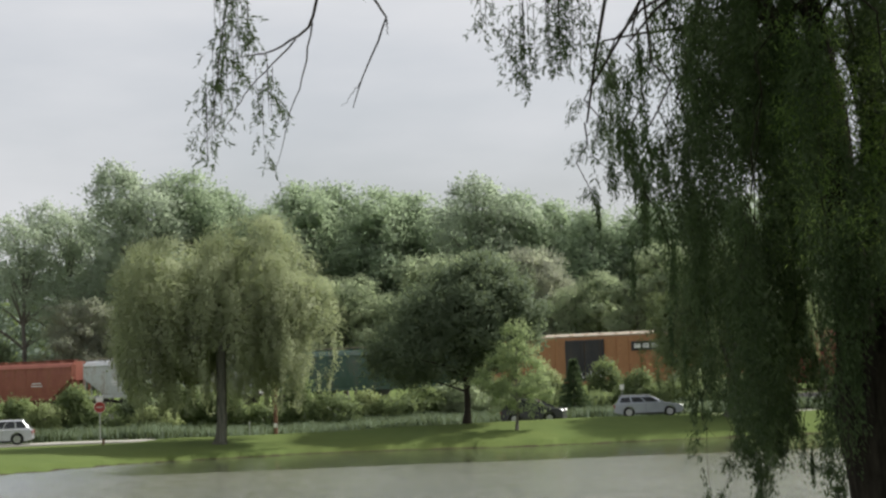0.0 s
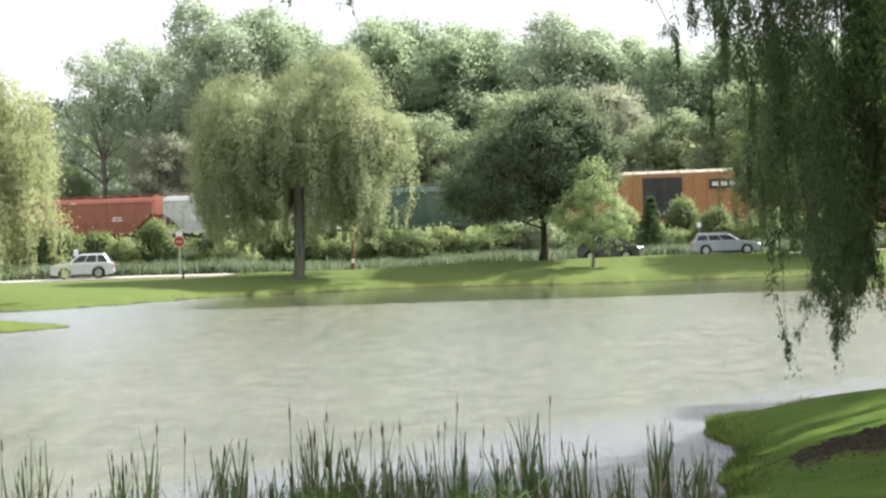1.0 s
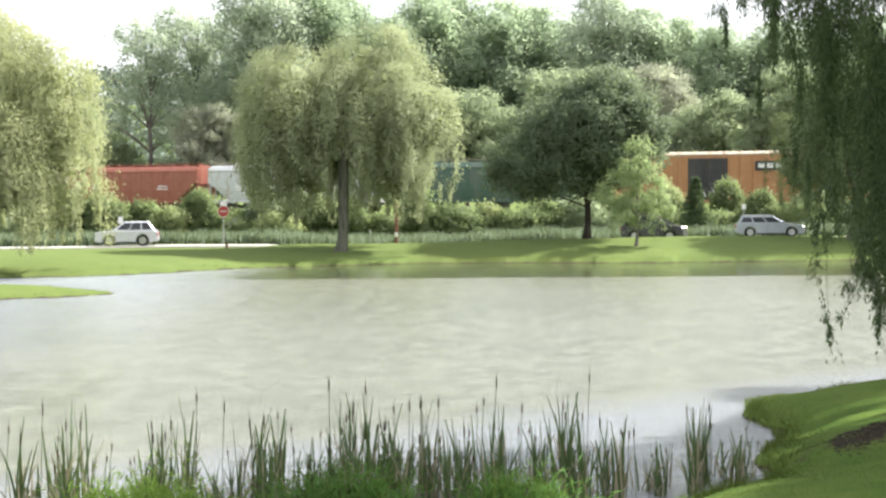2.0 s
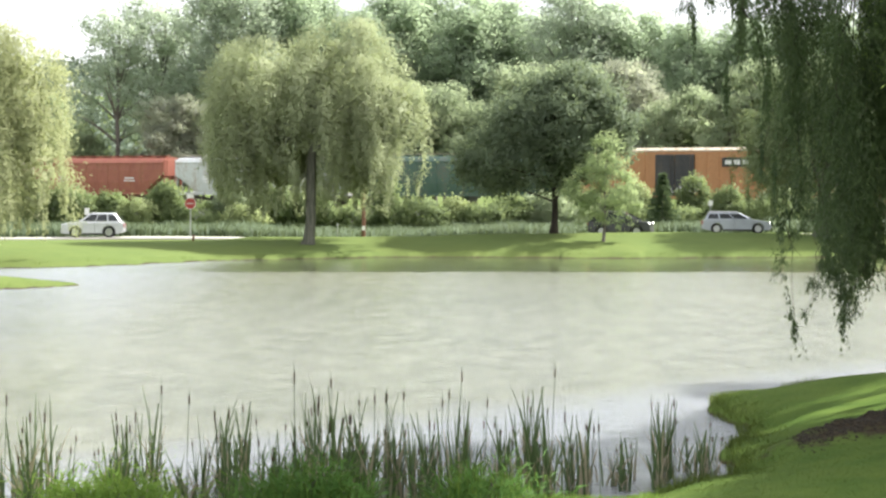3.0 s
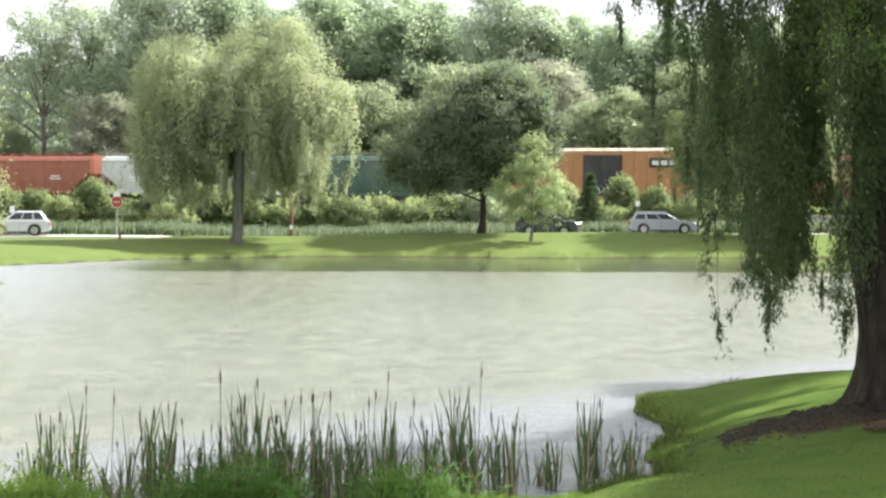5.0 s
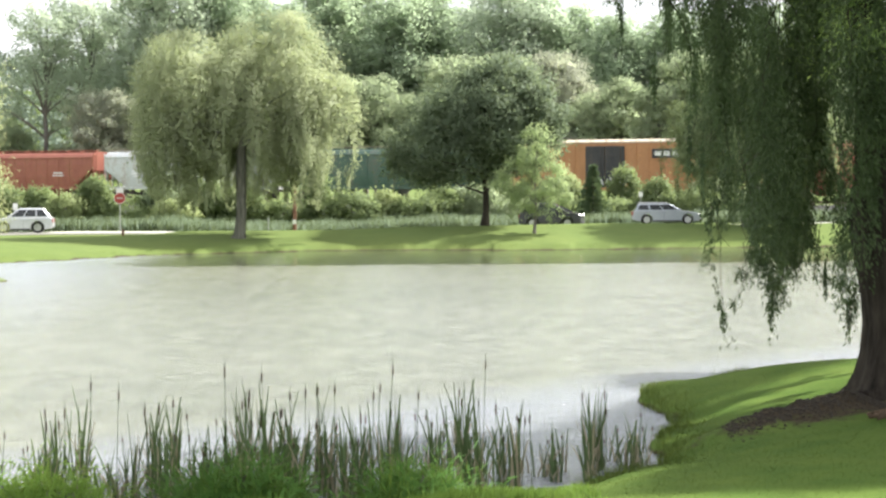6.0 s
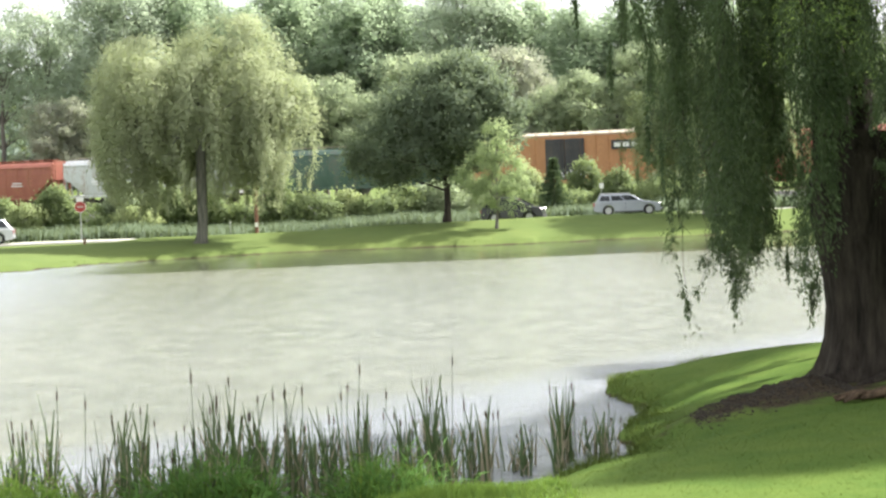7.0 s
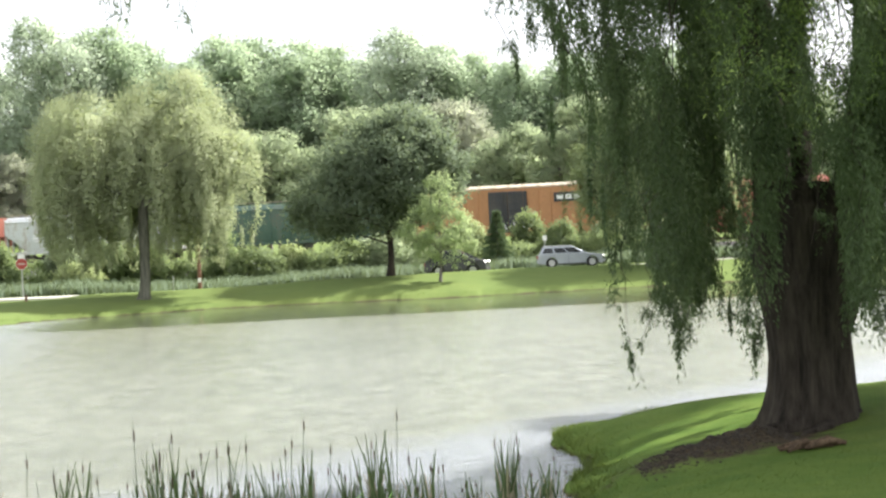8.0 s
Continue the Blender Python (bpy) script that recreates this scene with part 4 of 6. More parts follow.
M_STEEL = paint_material("dark_steel", (0.09, 0.08, 0.075), 0.6, 0.6, wear=0.3, rust=(0.14, 0.08, 0.05))
M_RAIL = paint_material("rail_steel", (0.22, 0.17, 0.14), 0.4, 0.8, wear=0.3)
M_TIE = gritty_material("creosoted_wood", (0.05, 0.04, 0.03), (0.12, 0.10, 0.08), 6.0, 0.02)
M_SILVER_ROOF = paint_material("galvanised_roof", (0.46, 0.40, 0.31), 0.5, 0.2, wear=0.25, rust=(0.40, 0.26, 0.17))
M_WHITE = paint_material("white_paint", (0.78, 0.77, 0.74), 0.5, wear=0.12)
M_GRAFFITI = paint_material("pale_spray_paint", (0.72, 0.70, 0.72), 0.6, wear=0.3)

TURN = math.atan2(TRACK_WAY[1], TRACK_WAY[0])


def track_pose(s, z=RAIL_Z):
    p = TRACK_A + TRACK_WAY * s
    return Matrix.Translation((p[0], p[1], z)) @ Matrix.Rotation(TURN, 4, "Z")


def railway():
    bm = extrude_outline([(-5.4, -1.7), (-1.9, -0.32), (1.9, -0.32), (5.4, -1.7)], 110, axis="x", bevel=0)
    bed = new("railway_bed")
    bed.matrix_basis = track_pose(20)
    tagged(bed, "raised gravel railway bed with steel rails", "railway", kind="structure")
    part("ballast", bm, M_BALLAST, bed)
    for side in (-0.75, 0.75):
        r = extrude_outline([(side - 0.07, -0.16), (side + 0.07, -0.16), (side + 0.02, -0.12), (side + 0.036, 0.0), (side - 0.036, 0.0), (side - 0.02, -0.12)],
                            110, axis="x", bevel=0)
        part("rail", r, M_RAIL, bed)
    tie = bevel_box(0.23, 2.6, 0.18, 0.02)
    data = bpy.data.meshes.new("sleeper")
    tie.to_mesh(data)
    tie.free()
    data.materials.append(M_TIE)
    for k in range(150):
        part_mesh("sleeper", data, bed, at=Matrix.Translation((-45 + k * 0.6, 0, -0.25)))


railway()


def wheel_set(truck, x):
    for side in (-0.75, 0.75):
        bm = rod((x, side - 0.06, 0.46), (x, side + 0.06, 0.46), 0.46, 20)
        rod((x, side - 0.1, 0.46), (x, side + 0.1, 0.46), 0.16, 12, bm)
        part("wheel", bm, M_STEEL, truck)


def bogie(parent, x):
    """A two-axle truck with side frames."""
    bm = bevel_box(2.4, 0.16, 0.26, 0.04, (x, 0.95, 0.55))
    bevel_box(2.4, 0.16, 0.26, 0.04, (x, -0.95, 0.55), bm)
    bevel_box(0.5, 2.0, 0.3, 0.04, (x, 0, 0.62), bm)
    truck = part("bogie", bm, M_STEEL, parent)
    wheel_set(truck, x - 0.88)
    wheel_set(truck, x + 0.88)


def coupler(parent, x, sign):
    bm = bevel_box(0.9, 0.22, 0.28, 0.04, (x + sign * 0.35, 0, 0.85))
    part("coupler", bm, M_STEEL, parent)


def ladder(parent, x, y0, y1, z0, z1, material, step=0.42):
    """Rungs between two stiles on an end wall (across y) or a side wall (across x)."""
    bm = rod((x, y0, z0), (x, y0, z1), 0.025, 6)
    rod((x, y1, z0), (x, y1, z1), 0.025, 6, bm)
    z = z0 + 0.15
    while z < z1:
        rod((x, y0, z), (x, y1, z), 0.02, 6, bm)
        z += step
    part("ladder", bm, material, parent)


def hopper_car(s0, s1, paint, label, ends=None, roof=None):
    """A covered hopper: curved sides, sloping ends with open platforms, roof walk, hatches, outlet chutes."""
    length = s1 - s0 - 1.3
    h = length / 2
    car = thing("hopper_car", label, "freight car", track_pose((s0 + s1) / 2), "freight train")
    ends = ends or paint
    # side walls bow out; the lower body slopes in at both ends
    sect = [(0, 4.62), (0.7, 4.58), (1.25, 4.42), (1.52, 4.1), (1.6, 3.4), (1.6, 2.2), (1.52, 1.45), (1.45, 1.15)]
    ring = sect + [(-y, z) for y, z in sect[::-1] if y > 0]
    bm = bmesh.new()
    xs = [-h + 0.12, -h + 0.5, -h + 2.6, h - 2.6, h - 0.5, h - 0.12]
    rows = []
    for k, x in enumerate(xs):
        row = []
        for y, z in ring:
            zz = z
            if k in (0, 5):
                zz = max(z, 3.0) if z < 3.0 else z
            elif k in (1, 4):
                zz = max(z, 2.6)
            row.append(bm.verts.new((x, y * (0.985 if k in (0, 5) else 1), zz)))
        rows.append(row)
    n = len(ring)
    for a, b in zip(rows[:-1], rows[1:]):
        for i in range(n):
            quad = (a[i], a[(i + 1) % n], b[(i + 1) % n], b[i])
            bm.faces.new(quad)
    bm.faces.new(rows[0][::-1])
    bm.faces.new(rows[-1])
    bmesh.ops.remove_doubles(bm, verts=bm.verts, dist=0.001)
    bmesh.ops.recalc_face_normals(bm, faces=bm.faces)
    part("body", bm, paint, car)
    # sill along the foot of the sides and over the end platforms
    for side in (-1.42, 1.42):
        part("side_sill", bevel_box(2 * h, 0.12, 0.22, 0.02, (0, side, 1.12)), paint, car)
    part("top_rail", bevel_box(2 * h - 0.3, 0.06, 0.12, 0.015, (0, -1.56, 4.05)), paint, car)
    part("top_rail", bevel_box(2 * h - 0.3, 0.06, 0.12, 0.015, (0, 1.56, 4.05)), paint, car)
    # faint upright seams
    for k in range(9):
        x = -h + 2.8 + k * (2 * h - 5.6) / 8
        part("side_seam", bevel_box(0.05, 0.03, 2.5, 0.008, (x, -1.61, 2.75)), paint, car)
    # roof: walkway and round-cornered hatches
    part("roof_walk", bevel_box(2 * h - 0.2, 0.62, 0.05, 0.01, (0, -0.55, 4.74)), roof or M_SILVER_ROOF, car)
    hatch = bevel_box(1.25, 0.62, 0.10, 0.03, (0, 0, 0))
    data = bpy.data.meshes.new("hatch")
    hatch.to_mesh(data)
    hatch.free()
    data.materials.append(roof or paint)
    for k in range(9):
        part_mesh("hatch", data, car, at=Matrix.Translation((-h + 1.5 + k * (2 * h - 3) / 8, 0.15, 4.70)))
    # end platforms, posts and ladders
    for sign in (-1, 1):
        part("end_sill", bevel_box(0.18, 2.9, 0.30, 0.03, (sign * (h - 0.1), 0, 1.1)), ends, car)
        for y in (-1.3, -0.45, 0.45, 1.3):
            part("end_post", bevel_box(0.12, 0.12, 2.0, 0.015, (sign * (h - 0.16), y, 2.15)), ends, car)
        ladder(car, sign * (h + 0.0), -1.45, -1.0, 1.2, 4.5, ends)
        ladder(car, sign * (h + 0.0), 0.95, 1.4, 1.2, 4.5, ends)
        part("end_panel", bevel_box(0.06, 3.0, 1.5, 0.02, (sign * (h - 0.1), 0, 3.55)), ends, car)
        coupler(car, sign * h, sign)
        bogie(car, sign * (h - 1.9))
    # outlet chutes
    for k in range(3):
        x = (k - 1) * (2 * h - 6) / 3
        bm = bmesh.new()
        bmesh.ops.create_cone(bm, cap_ends=True, segments=4, radius1=0.55, radius2=1.8, depth=0.75,
                              matrix=Matrix.Translation((x, 0, 0.78)) @ Matrix.Rotation(radians(45), 4, "Z"))
        part("outlet_chute", bm, paint, car)
    # lettering block on the side, too far off to read: bars
    for k, (x, z, w, hh) in enumerate([(-h + 3.9, 2.75, 1.0, 0.12), (-h + 3.9, 2.5, 1.2, 0.16), (-h + 3.9, 2.25, 0.9, 0.1), (h - 4.2, 2.6, 1.1, 0.12), (h - 4.2, 2.35, 1.4, 0.1)]):
        part("lettering_bar", bevel_box(w, 0.012, hh, 0, (x, -1.612, z)), M_GRAFFITI, car, "faded white lettering")
    return car


def boxcar(s0, s1, paint, door_paint, label, roof, plain=False):
    """A high boxcar: ribbed ends, side posts, wide sliding doors, ladders."""
    length = s1 - s0 - 1.3
    h = length / 2
    car = thing("boxcar", label, "freight car", track_pose((s0 + s1) / 2), "freight train")
    body = bevel_box(2 * h, 2.95, 3.75, 0.05, (0, 0, 1.05 + 3.75 / 2))
    part("body", body, paint, car)
    roof_out = [(-1.5, 4.8), (1.5, 4.8), (1.5, 4.9), (0, 5.12), (-1.5, 4.9)]
    part("roof", extrude_outline(roof_out, h + 0.02, axis="x", bevel=0), roof, car)
    for k in range(13):
        part("roof_rib", bevel_box(0.1, 3.02, 0.05, 0.01, (-h + 0.4 + k * (2 * h - 0.8) / 12, 0, 5.02)), roof, car)
    for side in (-1.5, 1.5):
        for k in range(16):
            x = -h + 0.25 + k * (2 * h - 0.5) / 15
            if abs(x) > 1.9:
                part("side_post", bevel_box(0.12, 0.07, 3.6, 0.015, (x, side, 2.9)), paint, car)
        part("side_sill", bevel_box(2 * h, 0.12, 0.3, 0.02, (0, side, 1.0)), paint, car)
        for dx in (-0.88, 0.88):
            door = part("door", bevel_box(1.72, 0.10, 3.4, 0.03, (dx, side * 1.035, 2.85)), door_paint, car, "" if plain else "black sliding door")
            for z in (1.6, 2.3, 3.0, 3.7, 4.3):
                part("door_rib", bevel_box(1.6, 0.05, 0.10, 0.01, (dx, side * 1.075, z)), door_paint, door)
            part("lock_bar", rod((dx + 0.55, side * 1.09, 1.25), (dx + 0.55, side * 1.09, 4.5), 0.025, 6), M_STEEL, door)
    for sign in (-1, 1):
        for z in np.linspace(1.5, 4.6, 8):
            part("end_rib", bevel_box(0.12, 2.6, 0.16, 0.05, (sign * (h + 0.03), 0, float(z))), paint, car)
        ladder(car, sign * (h + 0.12), -1.45, -1.05, 1.1, 4.8, paint)
        coupler(car, sign * h, sign)
        bogie(car, sign * (h - 2.2))
    if not plain:
        # dark sign panel near the end of the side, drawn as plain shapes
        panel = part("sign_panel", bevel_box(2.6, 0.03, 0.75, 0.01, (h - 3.0, -1.56, 3.9)), M_BLACKCAR, car, "black sign panel")
        for k in range(3):
            part("sign_mark", bevel_box(0.55, 0.02, 0.36, 0.01, (h - 3.75 + k * 0.75, -1.585, 3.9)), M_WHITE, panel)
        # tall pale sprayed strokes low on the doors
        rng = np.random.default_rng(5)
        for k in range(9):
            x = -1.5 + k * 0.42
            bm = bevel_box(0.08, 0.012, rng.uniform(0.4, 0.8), 0)
            part("sprayed_stroke", bm, M_GRAFFITI, car, "pale sprayed stroke",
                 Matrix.Translation((x, -1.66, 1.65)) @ Matrix.Rotation(rng.uniform(-0.5, 0.5), 4, "Y"))
    return car


HOP = "covered hopper car with curved sides on the railway"
hopper_car(-61.3, -43.5, M_GREYCAR, "light grey " + HOP)
hopper_car(-43.5, -25.5, M_RED, "dark red " + HOP)
hopper_car(-25.5, -7.7, M_TAN, "tan-grey " + HOP)
hopper_car(-7.7, 10.1, M_RUST, "rust-red " + HOP, ends=M_RUST, roof=M_RUST)
hopper_car(10.1, 30.3, M_GREYCAR, "light grey " + HOP)
hopper_car(30.3, 53.4, M_GREENCAR, "dark green " + HOP)
boxcar(53.4, 71.6, M_ORANGE, M_BLACKCAR, "weathered orange boxcar with black sliding doors", M_SILVER_ROOF)
hopper_car(71.6, 89.4, M_RED, "dark red " + HOP)
hopper_car(89.4, 107.2, M_GREYCAR, "light grey " + HOP)

# ---- cars on the road ----
M_GLASS = plain_material("dark_car_glass", (0.015, 0.018, 0.02), 0.05)
M_TYRE = plain_material("tyre_rubber", (0.02, 0.02, 0.02), 0.85)
M_RIM = plain_material("alloy_rim", (0.45, 0.45, 0.46), 0.3, 0.9)
M_LAMP_ON = plain_material("lit_headlamp", (0.9, 0.9, 0.88), 0.2, 0.0, (1.0, 0.97, 0.9), 4.0)
M_LAMP_OFF = plain_material("clear_headlamp", (0.7, 0.72, 0.74), 0.12)
M_TAIL = plain_material("red_tail_lamp", (0.30, 0.02, 0.02), 0.2)
M_TRIM = plain_material("black_plastic_trim", (0.03, 0.03, 0.03), 0.6)


def car_paint(name, colour, metal):
    m, nt, bsdf, out = nodes_of(name)
    n = noise_node(nt, 2.0, 4)
    c = ramp_node(nt, n.outputs["Fac"], [(0.3, tuple(x * 0.9 for x in colour)), (0.7, colour)])
    nt.links.new(c, bsdf.inputs["Base Color"])
    bsdf.inputs["Metallic"].default_value = metal
    bsdf.inputs["Roughness"].default_value = 0.32
    bsdf.inputs["Coat Weight"].default_value = 0.8
    bsdf.inputs["Coat Roughness"].default_value = 0.08
    return m


M_SILVER_CAR = car_paint("silver_car_paint", (0.33, 0.36, 0.40), 0.35)
M_BLACK_CAR = car_paint("black_car_paint", (0.018, 0.018, 0.022), 0.1)
M_WHITE_CAR = car_paint("white_car_paint", (0.58, 0.59, 0.62), 0.15)


def road_car(name, x, y, heading, paint, label, length=4.7, wide=1.8, belt=0.98, top=1.5, roof=(-1.95, 0.2), base=(-2.2, 1.05),
             nose=0.72, lamps=None, racks=False, wheel_r=0.34):
    z0 = base_at(x, y, 0.0) + 0.09
    car = thing(name, label, "car", Matrix.Translation((x, y, z0)) @ Matrix.Rotation(radians(heading), 4, "Z"))
    h, w = length / 2, wide / 2
    fx, bx = h - 0.92, -h + 0.98
    arch = wheel_r + 0.06

    def arc(cx):
        return [(cx + arch * math.cos(a), wheel_r + arch * math.sin(a)) for a in np.linspace(math.pi + 0.25, -0.25, 11)]

    low = 0.22
    outline = [(-h + 0.12, 0.30)] + [(bx - arch * 0.98, low)] + arc(bx)[1:-1] + [(bx + arch * 0.98, low), (fx - arch * 0.98, low)] + arc(fx)[1:-1]
    outline += [(fx + arch * 0.98, low), (h - 0.10, 0.27), (h, 0.45), (h - 0.03, nose), (h - 0.35, nose + 0.12), (base[1] - 0.05, belt),
                (base[0], belt), (-h + 0.03, belt - 0.12), (-h, 0.55)]
    part("body", extrude_outline(outline, w, bevel=0.05), paint, car)
    # cabin
    bm = bmesh.new()
    wb, wt = w - 0.06, w - 0.24
    lower = [(base[0], -wb), (base[1], -wb), (base[1], wb), (base[0], wb)]
    upper = [(roof[0], -wt), (roof[1], -wt), (roof[1], wt), (roof[0], wt)]
    a = [bm.verts.new((u, v, belt - 0.02)) for u, v in lower]
    b = [bm.verts.new((u, v, top)) for u, v in upper]
    bm.faces.new(a[::-1])
    bm.faces.new(b)
    for i in range(4):
        bm.faces.new((a[i], a[(i + 1) % 4], b[(i + 1) % 4], b[i]))
    bmesh.ops.bevel(bm, geom=list(bm.edges), offset=0.07, segments=3, affect="EDGES", profile=0.5)
    part("cabin", bm, paint, car)

    def pane(corners, where):
        """A glass pane a little proud of the cabin; corners run round."""
        bm = bmesh.new()
        c = [Vector(p) for p in corners]
        n = (c[1] - c[0]).cross(c[2] - c[0]).normalized()
        f = bm.faces.new([bm.verts.new(p + n * 0.004) for p in c])
        made = bmesh.ops.extrude_face_region(bm, geom=[f])
        for v in [g for g in made["geom"] if isinstance(g, bmesh.types.BMVert)]:
            v.co += n * 0.010
        bmesh.ops.recalc_face_normals(bm, faces=bm.faces)
        part(where, bm, M_GLASS, car)

    def on_side(u, t, side):
        """u along the cabin from back to front, t from belt to roof."""
        xa = base[0] + (base[1] - base[0]) * u
        xb = roof[0] + (roof[1] - roof[0]) * u
        return ((xa + (xb - xa) * t), side * (wb + (wt - wb) * t), belt - 0.02 + (top - belt + 0.02) * t)

    for side in (-1, 1):
        for u0, u1 in ((0.06, 0.30), (0.34, 0.61), (0.64, 0.93)):
            q = [on_side(u0, 0.14, side), on_side(u1, 0.14, side), on_side(u1, 0.84, side), on_side(u0, 0.84, side)]
            pane(q if side < 0 else q[::-1], "side_window")
        for u in (0.32, 0.62):
            p = on_side(u, 0, side)
            part("door_seam", bevel_box(0.012, 0.012, 0.62, 0, (p[0], side * (w + 0.001), 0.62)), M_TRIM, car)
            part("door_handle", bevel_box(0.20, 0.03, 0.035, 0.008, (p[0] - 0.22, side * (w + 0.012), 0.84)), paint, car)
        m = on_side(0.97, 0.1, side)
        part("wing_mirror", bevel_box(0.14, 0.20, 0.14, 0.035, (m[0], side * (w + 0.06), belt + 0.06)), paint, car)
        part("side_skirt", bevel_box(fx - bx - 2 * arch - 0.06, 0.05, 0.10, 0.015, ((fx + bx) / 2, side * (w - 0.01), 0.25)), M_TRIM, car)
        part("headlight", bevel_box(0.30, 0.30, 0.12, 0.04, (h - 0.17, side * (w - 0.17), nose - 0.02)), lamps or M_LAMP_OFF, car)
        part("tail_light", bevel_box(0.12, 0.26, 0.26, 0.03, (-h + 0.05, side * (w - 0.14), belt - 0.24)), M_TAIL, car)
        for wx in (bx, fx):
            bm = rod((wx, side * (w - 0.23), wheel_r), (wx, side * (w - 0.01), wheel_r), wheel_r, 26)
            bmesh.ops.bevel(bm, geom=[e for e in bm.edges if len(e.link_faces) == 2 and e.calc_face_angle(0) > 1.0], offset=0.035, segments=2, affect="EDGES")
            tyre = part("wheel", bm, M_TYRE, car)
            bm = rod((wx, side * (w - 0.03), wheel_r), (wx, side * (w + 0.004), wheel_r), wheel_r * 0.66, 20)
            rod((wx, side * (w - 0.03), wheel_r), (wx, side * (w + 0.02), wheel_r), wheel_r * 0.16, 10, bm)
            part("rim", bm, M_RIM, tyre)
        if racks:
            part("roof_rack", bevel_box(roof[1] - roof[0] - 0.2, 0.05, 0.05, 0.015, ((roof[0] + roof[1]) / 2, side * (wt - 0.06), top + 0.05)), M_RIM, car)
    q = [(base[1] - 0.04, -wb + 0.10, belt + 0.05), (base[1] - 0.04, wb - 0.10, belt + 0.05), (roof[1] + 0.06, wt - 0.08, top - 0.06), (roof[1] + 0.06, -wt + 0.08, top - 0.06)]
    pane(q, "windscreen")
    q = [(base[0] + 0.02, wb - 0.10, belt + 0.08), (base[0] + 0.02, -wb + 0.10, belt + 0.08), (roof[0] - 0.03, -wt + 0.08, top - 0.07), (roof[0] - 0.03, wt - 0.08, top - 0.07)]
    pane(q, "rear_window")
    part("front_bumper", bevel_box(0.18, wide - 0.12, 0.22, 0.06, (h - 0.06, 0, 0.40)), M_TRIM if paint is not M_WHITE_CAR else paint, car)
    part("grille", bevel_box(0.05, wide * 0.5, 0.16, 0.02, (h - 0.015, 0, nose - 0.12)), M_TRIM, car)
    part("rear_bumper", bevel_box(0.16, wide - 0.1, 0.24, 0.06, (-h + 0.05, 0, 0.45)), paint, car)
    return car


road_car("estate_car", 17.6, 132.6, -4, M_SILVER_CAR, "silver estate car waiting with lit headlamps on the road", lamps=M_LAMP_ON, racks=True, top=1.44)
road_car("dark_hatchback", 9.6, 131.6, -14, M_BLACK_CAR, "black hatchback waiting with lit headlamps on the road", length=4.3, belt=1.08, top=1.74,
         roof=(-1.75, 0.15), base=(-2.0, 1.38), nose=0.92, lamps=M_LAMP_ON, wheel_r=0.36)
road_car("white_suv", -25.7, 126.95, 186, M_WHITE_CAR, "white sport utility car on the road", length=4.1, wide=1.84, belt=1.02, top=1.62, roof=(-1.45, 0.10),
         base=(-1.92, 0.95), nose=0.86, wheel_r=0.37)

# ---- signs and posts ----
M_SIGN_RED = paint_material("red_sign_sheet", (0.34, 0.045, 0.04), 0.4, wear=0.15)
M_SIGN_WHITE = paint_material("white_sign_sheet", (0.80, 0.80, 0.78), 0.4, wear=0.08)
M_SIGN_FADED = paint_material("faded_lettering", (0.50, 0.40, 0.37), 0.5, wear=0.2)
M_POST = paint_material("galvanised_post", (0.42, 0.44, 0.42), 0.5, 0.5, wear=0.2)
M_WOODPOST = bark_material("red_brown_timber", (0.13, 0.07, 0.05), (0.25, 0.14, 0.095), 9.0)


def octagon(r, depth, at):
    bm = bmesh.new()
    bmesh.ops.create_cone(bm, cap_ends=True, segments=8, radius1=r, radius2=r, depth=depth,
                          matrix=Matrix.Translation(at) @ Matrix.Rotation(radians(90), 4, "X") @ Matrix.Rotation(radians(22.5), 4, "Z"))
    return bm


def stop_sign(x, y):
    s = thing("stop_sign", "red octagonal stop sign with a white plate on a metal post", "sign", Matrix.Translation((x, y, base_at(x, y))))
    part("post", bevel_box(0.07, 0.05, 2.95, 0.01, (0, 0, 1.475)), M_POST, s)
    part("border", octagon(0.40, 0.012, (0, -0.035, 2.36)), M_SIGN_WHITE, s)
    plate = part("plate", octagon(0.375, 0.012, (0, -0.046, 2.36)), M_SIGN_RED, s)
    part("lettering_bar", bevel_box(0.44, 0.006, 0.10, 0, (0, -0.055, 2.36)), M_SIGN_FADED, plate)
    part("upper_plate", bevel_box(0.46, 0.015, 0.30, 0.004, (0, -0.036, 2.86)), M_SIGN_WHITE, s)


def small_sign(x, y, tall, w, h, label):
    s = thing("road_sign", label, "sign", Matrix.Translation((x, y, base_at(x, y))))
    part("post", bevel_box(0.06, 0.05, tall, 0.01, (0, 0, tall / 2)), M_POST, s)
    part("plate", bevel_box(w, 0.015, h, 0.004, (0, -0.036, tall - h / 2)), M_SIGN_WHITE, s)


stop_sign(-19.55, 128.9)
small_sign(-26.6, 129.2, 2.05, 0.32, 0.46, "small white sign plate on a metal post by the road")
small_sign(16.3, 136.5, 2.35, 0.30, 0.36, "small white sign plate on a post behind the road")


def timber_post(x, y, tall, r, label, tag=0.0):
    s = thing("timber_post", label, "post", Matrix.Translation((x, y, base_at(x, y))))
    v, f = tube([(0, 0, -0.05), (0.01, 0, tall * 0.5), (0.03, 0, tall), (0.03, 0, tall + 0.02)], [r, r * 0.97, r * 0.9, 0.01], 10)
    part_mesh("shaft", mesh_of("shaft", v, f, M_WOODPOST, True), s)
    if tag:
        part("tag", bevel_box(r * 1.7, 0.02, 0.30, 0.004, (0, -r - 0.012, tag)), M_SIGN_WHITE, s, "small white tag")


